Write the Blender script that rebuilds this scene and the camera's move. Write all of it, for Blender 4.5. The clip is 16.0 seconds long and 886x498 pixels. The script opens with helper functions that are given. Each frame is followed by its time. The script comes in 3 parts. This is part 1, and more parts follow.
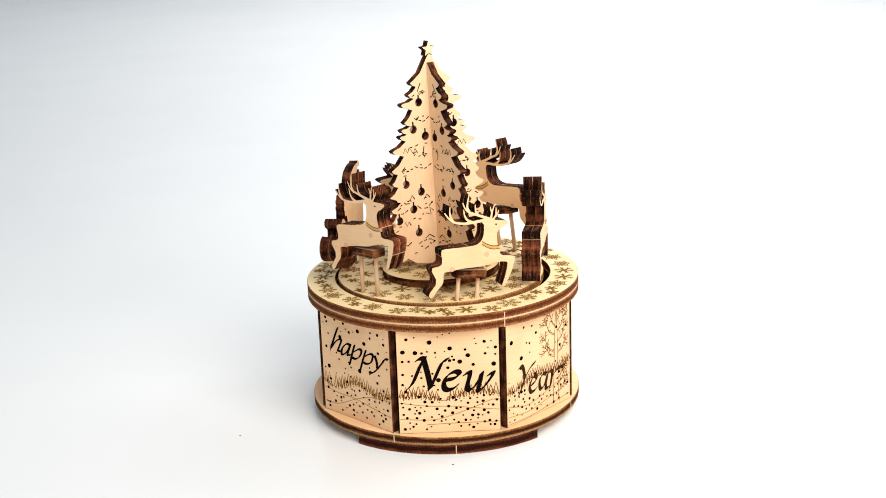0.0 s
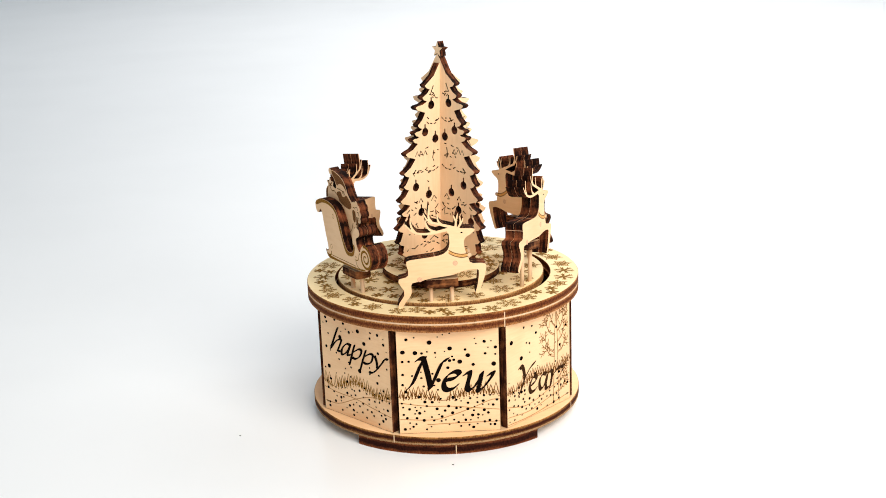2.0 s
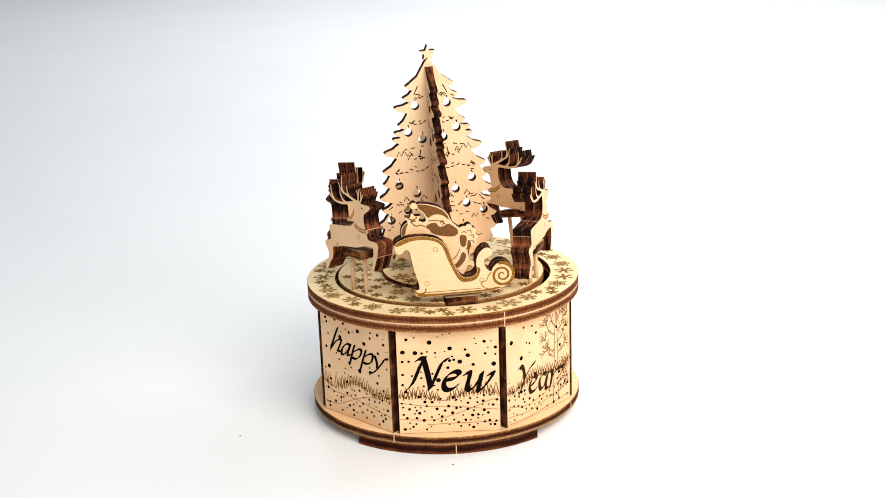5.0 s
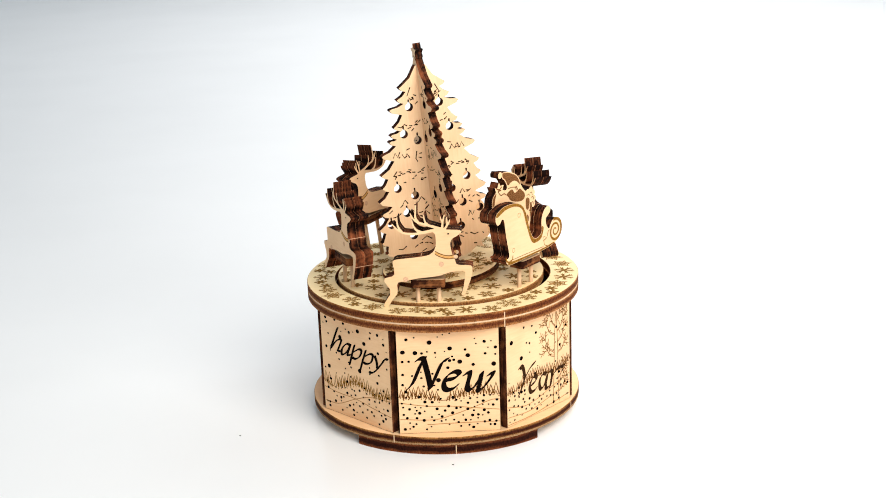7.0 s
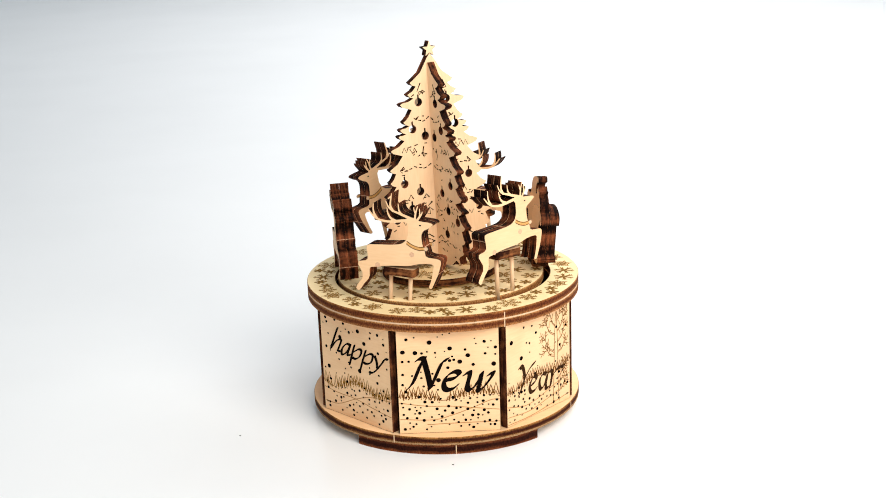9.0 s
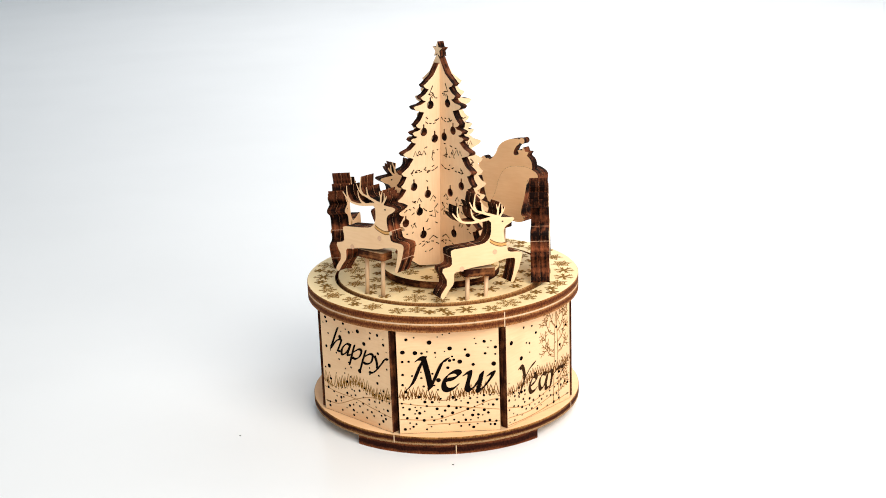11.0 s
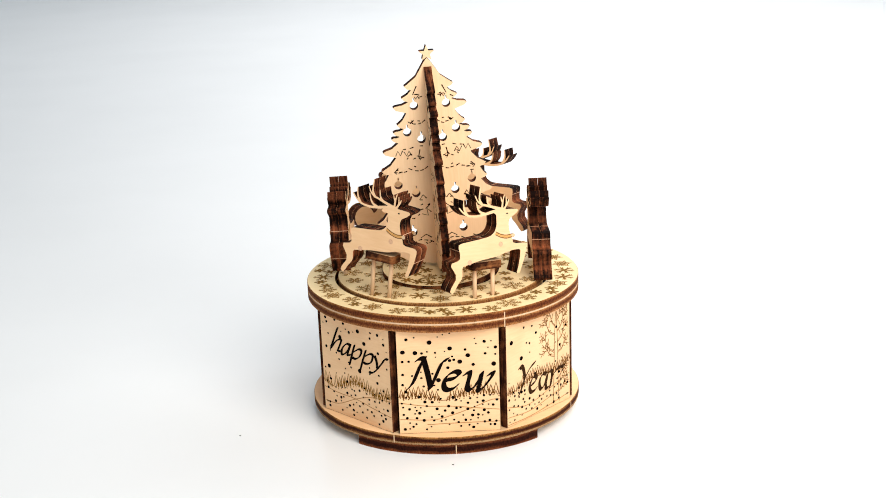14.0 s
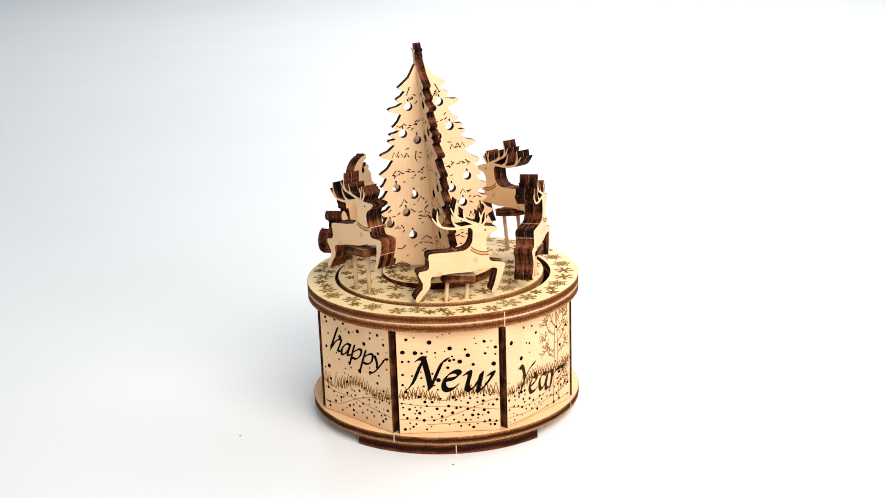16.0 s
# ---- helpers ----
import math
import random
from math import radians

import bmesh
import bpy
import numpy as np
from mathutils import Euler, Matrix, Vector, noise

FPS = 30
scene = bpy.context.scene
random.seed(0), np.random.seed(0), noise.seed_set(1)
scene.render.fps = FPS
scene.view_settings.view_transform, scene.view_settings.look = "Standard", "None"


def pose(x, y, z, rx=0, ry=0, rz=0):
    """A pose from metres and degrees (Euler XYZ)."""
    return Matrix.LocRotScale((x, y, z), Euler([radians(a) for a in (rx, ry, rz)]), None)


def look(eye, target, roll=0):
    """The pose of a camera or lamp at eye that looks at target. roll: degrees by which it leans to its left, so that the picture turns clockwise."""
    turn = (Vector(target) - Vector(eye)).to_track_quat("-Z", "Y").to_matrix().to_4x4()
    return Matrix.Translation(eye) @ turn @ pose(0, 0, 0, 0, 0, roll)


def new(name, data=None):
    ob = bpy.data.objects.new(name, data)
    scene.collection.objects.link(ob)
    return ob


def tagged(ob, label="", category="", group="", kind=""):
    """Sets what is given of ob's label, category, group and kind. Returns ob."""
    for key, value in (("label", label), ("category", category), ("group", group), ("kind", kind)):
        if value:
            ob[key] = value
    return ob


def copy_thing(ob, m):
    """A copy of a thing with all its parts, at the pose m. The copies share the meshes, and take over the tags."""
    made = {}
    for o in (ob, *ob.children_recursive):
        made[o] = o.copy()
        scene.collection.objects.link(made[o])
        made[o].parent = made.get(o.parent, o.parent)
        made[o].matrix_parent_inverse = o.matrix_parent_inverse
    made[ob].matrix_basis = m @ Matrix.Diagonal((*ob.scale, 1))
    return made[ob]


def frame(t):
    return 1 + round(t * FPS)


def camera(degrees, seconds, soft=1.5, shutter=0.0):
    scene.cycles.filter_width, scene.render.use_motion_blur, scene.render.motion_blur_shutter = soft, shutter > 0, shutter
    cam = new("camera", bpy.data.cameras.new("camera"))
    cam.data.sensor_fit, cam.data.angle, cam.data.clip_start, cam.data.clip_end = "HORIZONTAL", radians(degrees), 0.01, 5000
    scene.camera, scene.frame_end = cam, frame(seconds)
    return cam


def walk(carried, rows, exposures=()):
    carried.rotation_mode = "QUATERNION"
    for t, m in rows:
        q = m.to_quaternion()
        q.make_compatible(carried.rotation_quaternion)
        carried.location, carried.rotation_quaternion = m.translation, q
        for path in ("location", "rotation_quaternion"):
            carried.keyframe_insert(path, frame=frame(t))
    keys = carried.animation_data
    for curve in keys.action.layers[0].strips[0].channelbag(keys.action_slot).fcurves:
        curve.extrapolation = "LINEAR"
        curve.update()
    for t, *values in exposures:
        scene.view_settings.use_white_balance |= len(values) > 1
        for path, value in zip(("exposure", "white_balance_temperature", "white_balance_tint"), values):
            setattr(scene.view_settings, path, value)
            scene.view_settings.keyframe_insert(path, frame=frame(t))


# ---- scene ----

from mathutils import geometry

MM = 0.001
# camera, standing still
cam = camera(37.68, 16.0, soft=0.95)
EYE, AIM, ROLL = (0.0, -0.45907, 0.19273), (0.00042, 0.00384, 0.05751), -1.94
walk(cam, [(0, look(EYE, AIM, ROLL)), (16.0, look(EYE, AIM, ROLL))], exposures=[(0, 0.0), (16.0, 0.0)])

# ---- light: a white studio tent with one large softbox ----
world = bpy.data.worlds.new("studio_world")
scene.world = world
world.use_nodes = True
world.node_tree.nodes["Background"].inputs[0].default_value = (0.83, 0.96, 1.06, 1)
world.node_tree.nodes["Background"].inputs[1].default_value = 0.385


def softbox(name, m, sx, sy, power, color):
    data = bpy.data.lights.new(name, "AREA")
    data.shape, data.size, data.size_y, data.energy, data.color = "RECTANGLE", sx, sy, power, color
    ob = new(name, data)
    ob.matrix_basis = m
    return ob


softbox("key_softbox", look((0.29, -0.51, 0.54), (0, 0, 0.06)), 0.55, 0.55, 7.7, (1.0, 0.95, 0.88))
# a long strip over the paper behind the box, rising to the back
# added unseen lamp: its falloff on the paper imitates a lens vignette
softbox("backdrop_fill_strip", pose(0.30, 1.04, 0.63, 17, 0, 17), 0.88, 1.95, 14.3, (1.0, 0.99, 0.98))


# ---- materials ----
def material(name, rough=0.6, spec=0.3):
    m = bpy.data.materials.new(name)
    m.use_nodes = True
    n = m.node_tree.nodes
    b = n["Principled BSDF"]
    b.inputs["Roughness"].default_value = rough
    b.inputs["Specular IOR Level"].default_value = spec
    return m, n, m.node_tree.links, b


def node(n, kind, **props):
    nd = n.new(kind)
    for k, v in props.items():
        if k == "operation":
            nd.operation = v
        elif k == "blend_type":
            nd.blend_type = v
        elif k == "data_type":
            nd.data_type = v
    return nd


def ramp(n, stops):
    r = n.new("ShaderNodeValToRGB")
    els = r.color_ramp.elements
    while len(els) < len(stops):
        els.new(0.5)
    for e, (p, c) in zip(els, stops):
        e.position, e.color = p, (*c, 1)
    return r


def wood_face(name, light, dark, scale=(130, 900, 900)):
    """Birch plywood face: fine long grain, soft blotches, faint relief."""
    m, n, l, b = material(name, 0.55, 0.35)
    tc, info = n.new("ShaderNodeTexCoord"), n.new("ShaderNodeObjectInfo")
    add = node(n, "ShaderNodeVectorMath", operation="ADD")
    mul = node(n, "ShaderNodeVectorMath", operation="SCALE")
    mul.inputs["Scale"].default_value = 0.4
    comb = n.new("ShaderNodeCombineXYZ")
    for i in range(3):
        l.new(info.outputs["Random"], comb.inputs[i])
    l.new(comb.outputs[0], mul.inputs[0])
    l.new(tc.outputs["Object"], add.inputs[0])
    l.new(mul.outputs[0], add.inputs[1])
    mp = n.new("ShaderNodeMapping")
    mp.inputs["Scale"].default_value = scale
    l.new(add.outputs[0], mp.inputs[0])
    g = n.new("ShaderNodeTexNoise")
    g.inputs["Scale"].default_value, g.inputs["Detail"].default_value = 1.6, 5
    l.new(mp.outputs[0], g.inputs["Vector"])
    big = n.new("ShaderNodeTexNoise")
    big.inputs["Scale"].default_value, big.inputs["Detail"].default_value = 60, 3
    l.new(add.outputs[0], big.inputs["Vector"])
    r = ramp(n, [(0.3, dark), (0.62, light)])
    mixv = node(n, "ShaderNodeMath", operation="MULTIPLY_ADD")
    l.new(g.outputs["Fac"], mixv.inputs[0])
    mixv.inputs[1].default_value = 0.38
    half = node(n, "ShaderNodeMath", operation="MULTIPLY")
    l.new(big.outputs["Fac"], half.inputs[0])
    half.inputs[1].default_value = 0.62
    l.new(half.outputs[0], mixv.inputs[2])
    l.new(mixv.outputs[0], r.inputs[0])
    l.new(r.outputs[0], b.inputs["Base Color"])
    bump = n.new("ShaderNodeBump")
    bump.inputs["Strength"].default_value, bump.inputs["Distance"].default_value = 0.15, 0.0001
    l.new(g.outputs["Fac"], bump.inputs["Height"])
    l.new(bump.outputs[0], b.inputs["Normal"])
    return m


def burnt_edge(name, axis, pale, dark):
    """Laser-cut plywood edge: charred brown, streaked along the plies, with clouds painted for soot and for lit and
    shaded facings.
    """
    m, n, l, b = material(name, 0.75, 0.06)
    tc = n.new("ShaderNodeTexCoord")

    def streaks(across, along, detail):
        no = n.new("ShaderNodeTexNoise")
        no.inputs["Scale"].default_value, no.inputs["Detail"].default_value = 1.0, detail
        mp = n.new("ShaderNodeMapping")
        sc = [along] * 3
        sc[axis] = across
        mp.inputs["Scale"].default_value = sc
        l.new(tc.outputs["Object"], mp.inputs[0])
        l.new(mp.outputs[0], no.inputs["Vector"])
        return no.outputs["Fac"]
    fine, ply, soot_shade = streaks(2400, 1200, 3), streaks(1000, 90, 2), streaks(130, 230, 3)
    a = node(n, "ShaderNodeMath", operation="MULTIPLY_ADD")
    l.new(fine, a.inputs[0])
    a.inputs[1].default_value = 0.18
    h = node(n, "ShaderNodeMath", operation="MULTIPLY")
    l.new(ply, h.inputs[0])
    h.inputs[1].default_value = 0.32
    l.new(h.outputs[0], a.inputs[2])
    c = node(n, "ShaderNodeMath", operation="MULTIPLY_ADD")
    l.new(soot_shade, c.inputs[0])
    c.inputs[1].default_value = 0.50
    l.new(a.outputs[0], c.inputs[2])
    mid = tuple(0.36 * p + 0.64 * d for p, d in zip(pale, dark))
    r = ramp(n, [(0.455, dark), (0.545, mid), (0.66, pale)])
    l.new(c.outputs[0], r.inputs[0])
    l.new(r.outputs[0], b.inputs["Base Color"])
    bump = n.new("ShaderNodeBump")
    bump.inputs["Strength"].default_value, bump.inputs["Distance"].default_value = 0.3, 0.0001
    l.new(c.outputs[0], bump.inputs["Height"])
    l.new(bump.outputs[0], b.inputs["Normal"])
    return m


def burnt_rim(name, z0, z1, skin, core):
    """Charred rim of a ring: golden outer plies, dark reddish core, fine upright speckle."""
    m, n, l, b = material(name, 0.75, 0.06)
    tc = n.new("ShaderNodeTexCoord")
    sep = n.new("ShaderNodeSeparateXYZ")
    l.new(tc.outputs["Object"], sep.inputs[0])
    t = n.new("ShaderNodeMapRange")
    t.inputs["From Min"].default_value, t.inputs["From Max"].default_value = z0 * MM, z1 * MM
    l.new(sep.outputs["Z"], t.inputs["Value"])

    def noise(scale, detail):
        mp, no = n.new("ShaderNodeMapping"), n.new("ShaderNodeTexNoise")
        mp.inputs["Scale"].default_value = scale
        no.inputs["Scale"].default_value, no.inputs["Detail"].default_value = 1.0, detail
        l.new(tc.outputs["Object"], mp.inputs[0])
        l.new(mp.outputs[0], no.inputs["Vector"])
        return no.outputs["Fac"]
    wob = node(n, "ShaderNodeMath", operation="MULTIPLY_ADD")
    l.new(noise((140, 140, 500), 4), wob.inputs[0])
    wob.inputs[1].default_value = 0.55
    l.new(t.outputs[0], wob.inputs[2])
    off = node(n, "ShaderNodeMath", operation="SUBTRACT")
    l.new(wob.outputs[0], off.inputs[0])
    off.inputs[1].default_value = 0.275
    mid = tuple(0.4 * p + 0.6 * d for p, d in zip(skin, core))
    r = ramp(n, [(0.04, skin), (0.24, mid), (0.42, core), (0.66, core), (0.84, mid), (0.97, skin)])
    l.new(off.outputs[0], r.inputs[0])
    grain = ramp(n, [(0.34, (0.5, 0.45, 0.42)), (0.66, (1.35, 1.35, 1.35))])
    fine = noise((2400, 2400, 1500), 2)
    l.new(fine, grain.inputs[0])
    mul = node(n, "ShaderNodeVectorMath", operation="MULTIPLY")
    l.new(r.outputs[0], mul.inputs[0])
    l.new(grain.outputs[0], mul.inputs[1])
    l.new(mul.outputs[0], b.inputs["Base Color"])
    bump = n.new("ShaderNodeBump")
    bump.inputs["Strength"].default_value, bump.inputs["Distance"].default_value = 0.3, 0.0001
    l.new(fine, bump.inputs["Height"])
    l.new(bump.outputs[0], b.inputs["Normal"])
    return m


def speckled(name, c1, c2, scale, rough=0.8, spec=0.06):
    m, n, l, b = material(name, rough, spec)
    tc = n.new("ShaderNodeTexCoord")
    no = n.new("ShaderNodeTexNoise")
    no.inputs["Scale"].default_value, no.inputs["Detail"].default_value = scale, 4
    l.new(tc.outputs["Object"], no.inputs["Vector"])
    r = ramp(n, [(0.35, c1), (0.65, c2)])
    l.new(no.outputs["Fac"], r.inputs[0])
    l.new(r.outputs[0], b.inputs["Base Color"])
    return m


FACE = wood_face("birch_plywood_face", (0.87, 0.57, 0.32), (0.77, 0.465, 0.24))
TREE_FACE = wood_face("warm_plywood_face", (0.85, 0.59, 0.36), (0.74, 0.475, 0.27), (900, 900, 90))
DISC_FACE = wood_face("yellow_plywood_face", (0.91, 0.72, 0.40), (0.83, 0.62, 0.32), (90, 900, 900))
EDGE_Y = burnt_edge("charred_plywood_edge", 1, (0.31, 0.088, 0.034), (0.007, 0.002, 0.0012))
# charred edge with raised darks: light on the panel sides is in the colour
EDGE_PANEL = burnt_edge("charred_lit_panel_edge", 1, (0.30, 0.10, 0.035), (0.03, 0.008, 0.004))
EDGE_Z = burnt_edge("charred_rim_edge", 2, (0.36, 0.130, 0.044), (0.022, 0.005, 0.002))
RIM_TOP = burnt_rim("charred_top_rim", 47.15, 49.8, (0.34, 0.135, 0.042), (0.11, 0.028, 0.009))
# deck rim colour is brightened to imitate softbox light on its edge
RIM_DECK = burnt_rim("lit_deck_rim", 47.7, 50.5, (0.52, 0.27, 0.10), (0.26, 0.10, 0.03))
RIM_LOW = burnt_rim("charred_lower_rim", 44.0, 46.6, (0.38, 0.165, 0.058), (0.12, 0.032, 0.010))
RIM_BASE = burnt_rim("charred_base_rim", 3.0, 5.95, (0.38, 0.17, 0.05), (0.042, 0.009, 0.004))
RIM_FOOT = burnt_rim("charred_foot_rim", -0.8, 3.4, (0.24, 0.07, 0.024), (0.025, 0.005, 0.0025))
# black of the burn marks, and of the inner floor's painted shade
DARK = speckled("burn_and_shade_black", (0.002, 0.0015, 0.0015), (0.007, 0.004, 0.003), 900, 0.9, 0.02)
SOOT = speckled("laser_soot_brown", (0.016, 0.006, 0.002), (0.055, 0.022, 0.007), 1500)
SCORCH = speckled("laser_scorch_brown", (0.07, 0.026, 0.006), (0.17, 0.075, 0.02), 1500)
GOLD = speckled("light_scorch_gold", (0.15, 0.060, 0.007), (0.34, 0.16, 0.026), 1200)
FLAKE = speckled("snowflake_scorch", (0.19, 0.088, 0.016), (0.44, 0.24, 0.07), 900)
TWIG = speckled("scorched_twig_brown", (0.15, 0.058, 0.014), (0.30, 0.14, 0.04), 1500)
FIR = speckled("scorched_fir_brown", (0.08, 0.028, 0.006), (0.22, 0.09, 0.02), 1500)
STRAP = speckled("toasted_strap_gold", (0.55, 0.27, 0.08), (0.70, 0.38, 0.14), 1500)
DOWEL = speckled("pinkish_dowel_wood", (0.60, 0.33, 0.20), (0.74, 0.46, 0.29), 2500)
FAINT = speckled("faint_scorch_line", (0.34, 0.15, 0.05), (0.50, 0.26, 0.10), 1500)
HATCH = speckled("hatched_scorch_brown", (0.085, 0.030, 0.009), (0.26, 0.11, 0.036), 2600)
PEG = wood_face("round_wood_peg", (0.74, 0.50, 0.30), (0.57, 0.36, 0.20), (900, 900, 90))
LIP = speckled("toasted_ply_edge", (0.22, 0.115, 0.05), (0.42, 0.25, 0.12), 2200)
PALE = speckled("raw_wood_sliver", (0.6, 0.4, 0.24), (0.72, 0.5, 0.32), 900)
PAPER = speckled("white_paper", (0.86, 0.86, 0.86), (0.885, 0.885, 0.885), 8, 0.3, 0.45)


# ---- building helpers ----
def part(name, bm, mats, parent=None, label=""):
    me = bpy.data.meshes.new(name)
    bm.to_mesh(me)
    bm.free()
    for m in mats if isinstance(mats, (list, tuple)) else [mats]:
        me.materials.append(m)
    ob = new(name, me)
    ob.parent = parent
    return tagged(ob, label)


def thing(name, label, category, group="", m=None, kind=""):
    ob = tagged(new(name), label, category, group, kind)
    if m:
        ob.matrix_basis = m
    return ob


def smooth_line(pts, n=6):
    """Catmull-Rom samples through the points."""
    P = [np.array(p, float) for p in pts]
    P = [2 * P[0] - P[1], *P, 2 * P[-1] - P[-2]]
    out = []
    for i in range(1, len(P) - 2):
        for k in range(n):
            t = k / n
            out.append(0.5 * (2 * P[i] + (P[i + 1] - P[i - 1]) * t + (2 * P[i - 1] - 5 * P[i] + 4 * P[i + 1] - P[i + 2]) * t * t
                              + (3 * P[i] - P[i - 1] - 3 * P[i + 1] + P[i + 2]) * t ** 3))
    out.append(P[-2])
    return out


def cut_corners(pts, k=0.25):
    out = []
    for a, b in zip(pts, pts[1:] + pts[:1]):
        out += [(a[0] + (b[0] - a[0]) * k, a[1] + (b[1] - a[1]) * k), (b[0] + (a[0] - b[0]) * k, b[1] + (a[1] - b[1]) * k)]
    return out


def d_poly(X, Z, pts):
    d, s = np.full(X.shape, 1e9), np.ones(X.shape)
    for (ax, az), (bx, bz) in zip(pts, list(pts[1:]) + [pts[0]]):
        ex, ez, wx, wz = bx - ax, bz - az, X - ax, Z - az
        t = np.clip((wx * ex + wz * ez) / (ex * ex + ez * ez + 1e-12), 0, 1)
        d = np.minimum(d, (wx - ex * t) ** 2 + (wz - ez * t) ** 2)
        c = np.stack([Z >= az, Z < bz, ex * wz > ez * wx])
        s = np.where(c.all(0) | (~c).all(0), -s, s)
    return s * np.sqrt(d)


def d_stroke(X, Z, pts, r0, r1, n=5):
    P = smooth_line(pts, n)
    d = np.full(X.shape, 1e9)
    for i in range(len(P) - 1):
        (ax, az), (bx, bz) = P[i], P[i + 1]
        ex, ez = bx - ax, bz - az
        t = np.clip(((X - ax) * ex + (Z - az) * ez) / (ex * ex + ez * ez + 1e-12), 0, 1)
        f = (i + t) / (len(P) - 1)
        d = np.minimum(d, np.hypot(X - ax - ex * t, Z - az - ez * t) - (r0 + (r1 - r0) * f))
    return d


def d_disc(X, Z, x, z, r):
    return np.hypot(X - x, Z - z) - r


def outline(sdf, box, h):
    """Loops round the inside of a shape, by marching squares, thinned."""
    xs, zs = np.arange(box[0], box[1] + h, h), np.arange(box[2], box[3] + h, h)
    X, Z = np.meshgrid(xs, zs, indexing="ij")
    F = sdf(X, Z)
    F[F == 0] = 1e-9
    F[0], F[-1], F[:, 0], F[:, -1] = 1, 1, 1, 1
    pts, link = {}, {}
    N = F < 0
    busy = N[:-1, :-1].astype(int) + N[1:, :-1] + N[:-1, 1:] + N[1:, 1:]

    def cross(i, j, k, l):
        key = (i, j, k, l)
        if key not in pts:
            t = F[i, j] / (F[i, j] - F[k, l])
            pts[key] = (xs[i] + (xs[k] - xs[i]) * t, zs[j] + (zs[l] - zs[j]) * t)
        return key
    for i, j in zip(*np.nonzero((busy > 0) & (busy < 4))):
        c = [(i, j), (i + 1, j), (i + 1, j + 1), (i, j + 1)]
        e = [(i, j, i + 1, j), (i + 1, j, i + 1, j + 1), (i, j + 1, i + 1, j + 1), (i, j, i, j + 1)]
        starts, ends = [], []
        for k in range(4):
            a, b = N[c[k]], N[c[(k + 1) % 4]]
            if a and not b:
                starts.append(cross(*e[k]))
            elif b and not a:
                ends.append(cross(*e[k]))
        if len(starts) == 2 and N[c[0]]:
            ends.reverse()
        for a, b in zip(starts, ends):
            link[a] = b
    loops, seen = [], set()
    for a in link:
        if a in seen:
            continue
        loop, k = [], a
        while k not in seen and k in link:
            seen.add(k)
            loop.append(pts[k])
            k = link[k]
        if len(loop) > 5:
            loops.append(thin(loop, h * 0.12))
    return [l for l in loops if len(l) > 2]


def thin(loop, tol):
    P = np.array(loop)
    far = int(np.argmax(((P - P[0]) ** 2).sum(1)))

    def dp(a, b):
        if b - a < 2:
            return []
        u, w = P[b] - P[a], P[a + 1:b] - P[a]
        L = math.hypot(*u)
        d = np.abs(u[0] * w[:, 1] - u[1] * w[:, 0]) / L if L > 1e-9 else np.hypot(w[:, 0], w[:, 1])
        k = int(np.argmax(d))
        if d[k] < tol:
            return []
        return dp(a, a + 1 + k) + [a + 1 + k] + dp(a + 1 + k, b)
    P = np.vstack([P, P[:1]])
    ids = [0] + dp(0, far) + [far] + dp(far, len(P) - 1)
    return [tuple(P[i]) for i in ids]


def plate_bm(sdf, box, y0, y1, h=0.2, bm=None, caps=0, sides=1):
    """A flat cut-out in the XZ plane from y0 (front) to y1 (back), all in millimetres. With y0 == y1: one face layer."""
    bm = bm or bmesh.new()
    loops = outline(sdf, box, h)
    co, ed = [], []
    for l in loops:
        s = len(co)
        co += [Vector(p) for p in l]
        ed += [(s + i, s + (i + 1) % len(l)) for i in range(len(l))]
    v2, _, f2, *_ = geometry.delaunay_2d_cdt(co, ed, [], 1, 1e-6)
    C = np.array([[sum(v2[i][k] for i in f) / len(f) for k in (0, 1)] for f in f2])
    keep = sdf(C[:, 0], C[:, 1]) < 0
    top = [bm.verts.new((v.x * MM, y0 * MM, v.y * MM)) for v in v2]
    if y1 == y0:
        for f, k in zip(f2, keep):
            if k:
                bm.faces.new([top[i] for i in f]).material_index = caps
        return bm
    bot = [bm.verts.new((v.x * MM, y1 * MM, v.y * MM)) for v in v2]
    count = {}
    for f, k in zip(f2, keep):
        if k:
            bm.faces.new([top[i] for i in f]).material_index = caps
            bm.faces.new([bot[i] for i in reversed(f)]).material_index = caps
            for a, b in zip(f, list(f[1:]) + [f[0]]):
                count[(a, b)] = 1
    for a, b in list(count):
        if (b, a) not in count:
            bm.faces.new([top[b], top[a], bot[a], bot[b]]).material_index = sides
    bmesh.ops.delete(bm, geom=[v for v in bm.verts if not v.link_faces], context="VERTS")
    return bm


def ring_bm(r0, r1, z0, z1, seg=160, bevel=0.15):
    """A flat ring or disc (r0 = 0) with eased rims, in millimetres; rims take slot 1."""
    bm = bmesh.new()
    prof = [(r1 - bevel, z1), (r1, z1 - bevel), (r1, z0 + bevel), (r1 - bevel, z0)]
    prof = ([(r0, z0), (r0, z1)] if r0 else [(0, z0), (0, z1)]) + prof
    rows = []
    for k in range(seg):
        a = 2 * math.pi * k / seg
        rows.append([bm.verts.new((r * MM * math.cos(a), r * MM * math.sin(a), z * MM)) for r, z in prof])
    for k in range(seg):
        A, B = rows[k], rows[(k + 1) % seg]
        for i in range(len(prof)):
            j = (i + 1) % len(prof)
            if i == 0 and not r0:
                continue
            f = bm.faces.new([A[i], B[i], B[j], A[j]])
            f.material_index = 0 if i in (1, 5) else 1
    bmesh.ops.remove_doubles(bm, verts=bm.verts, dist=1e-7)
    bmesh.ops.recalc_face_normals(bm, faces=bm.faces)
    return bm


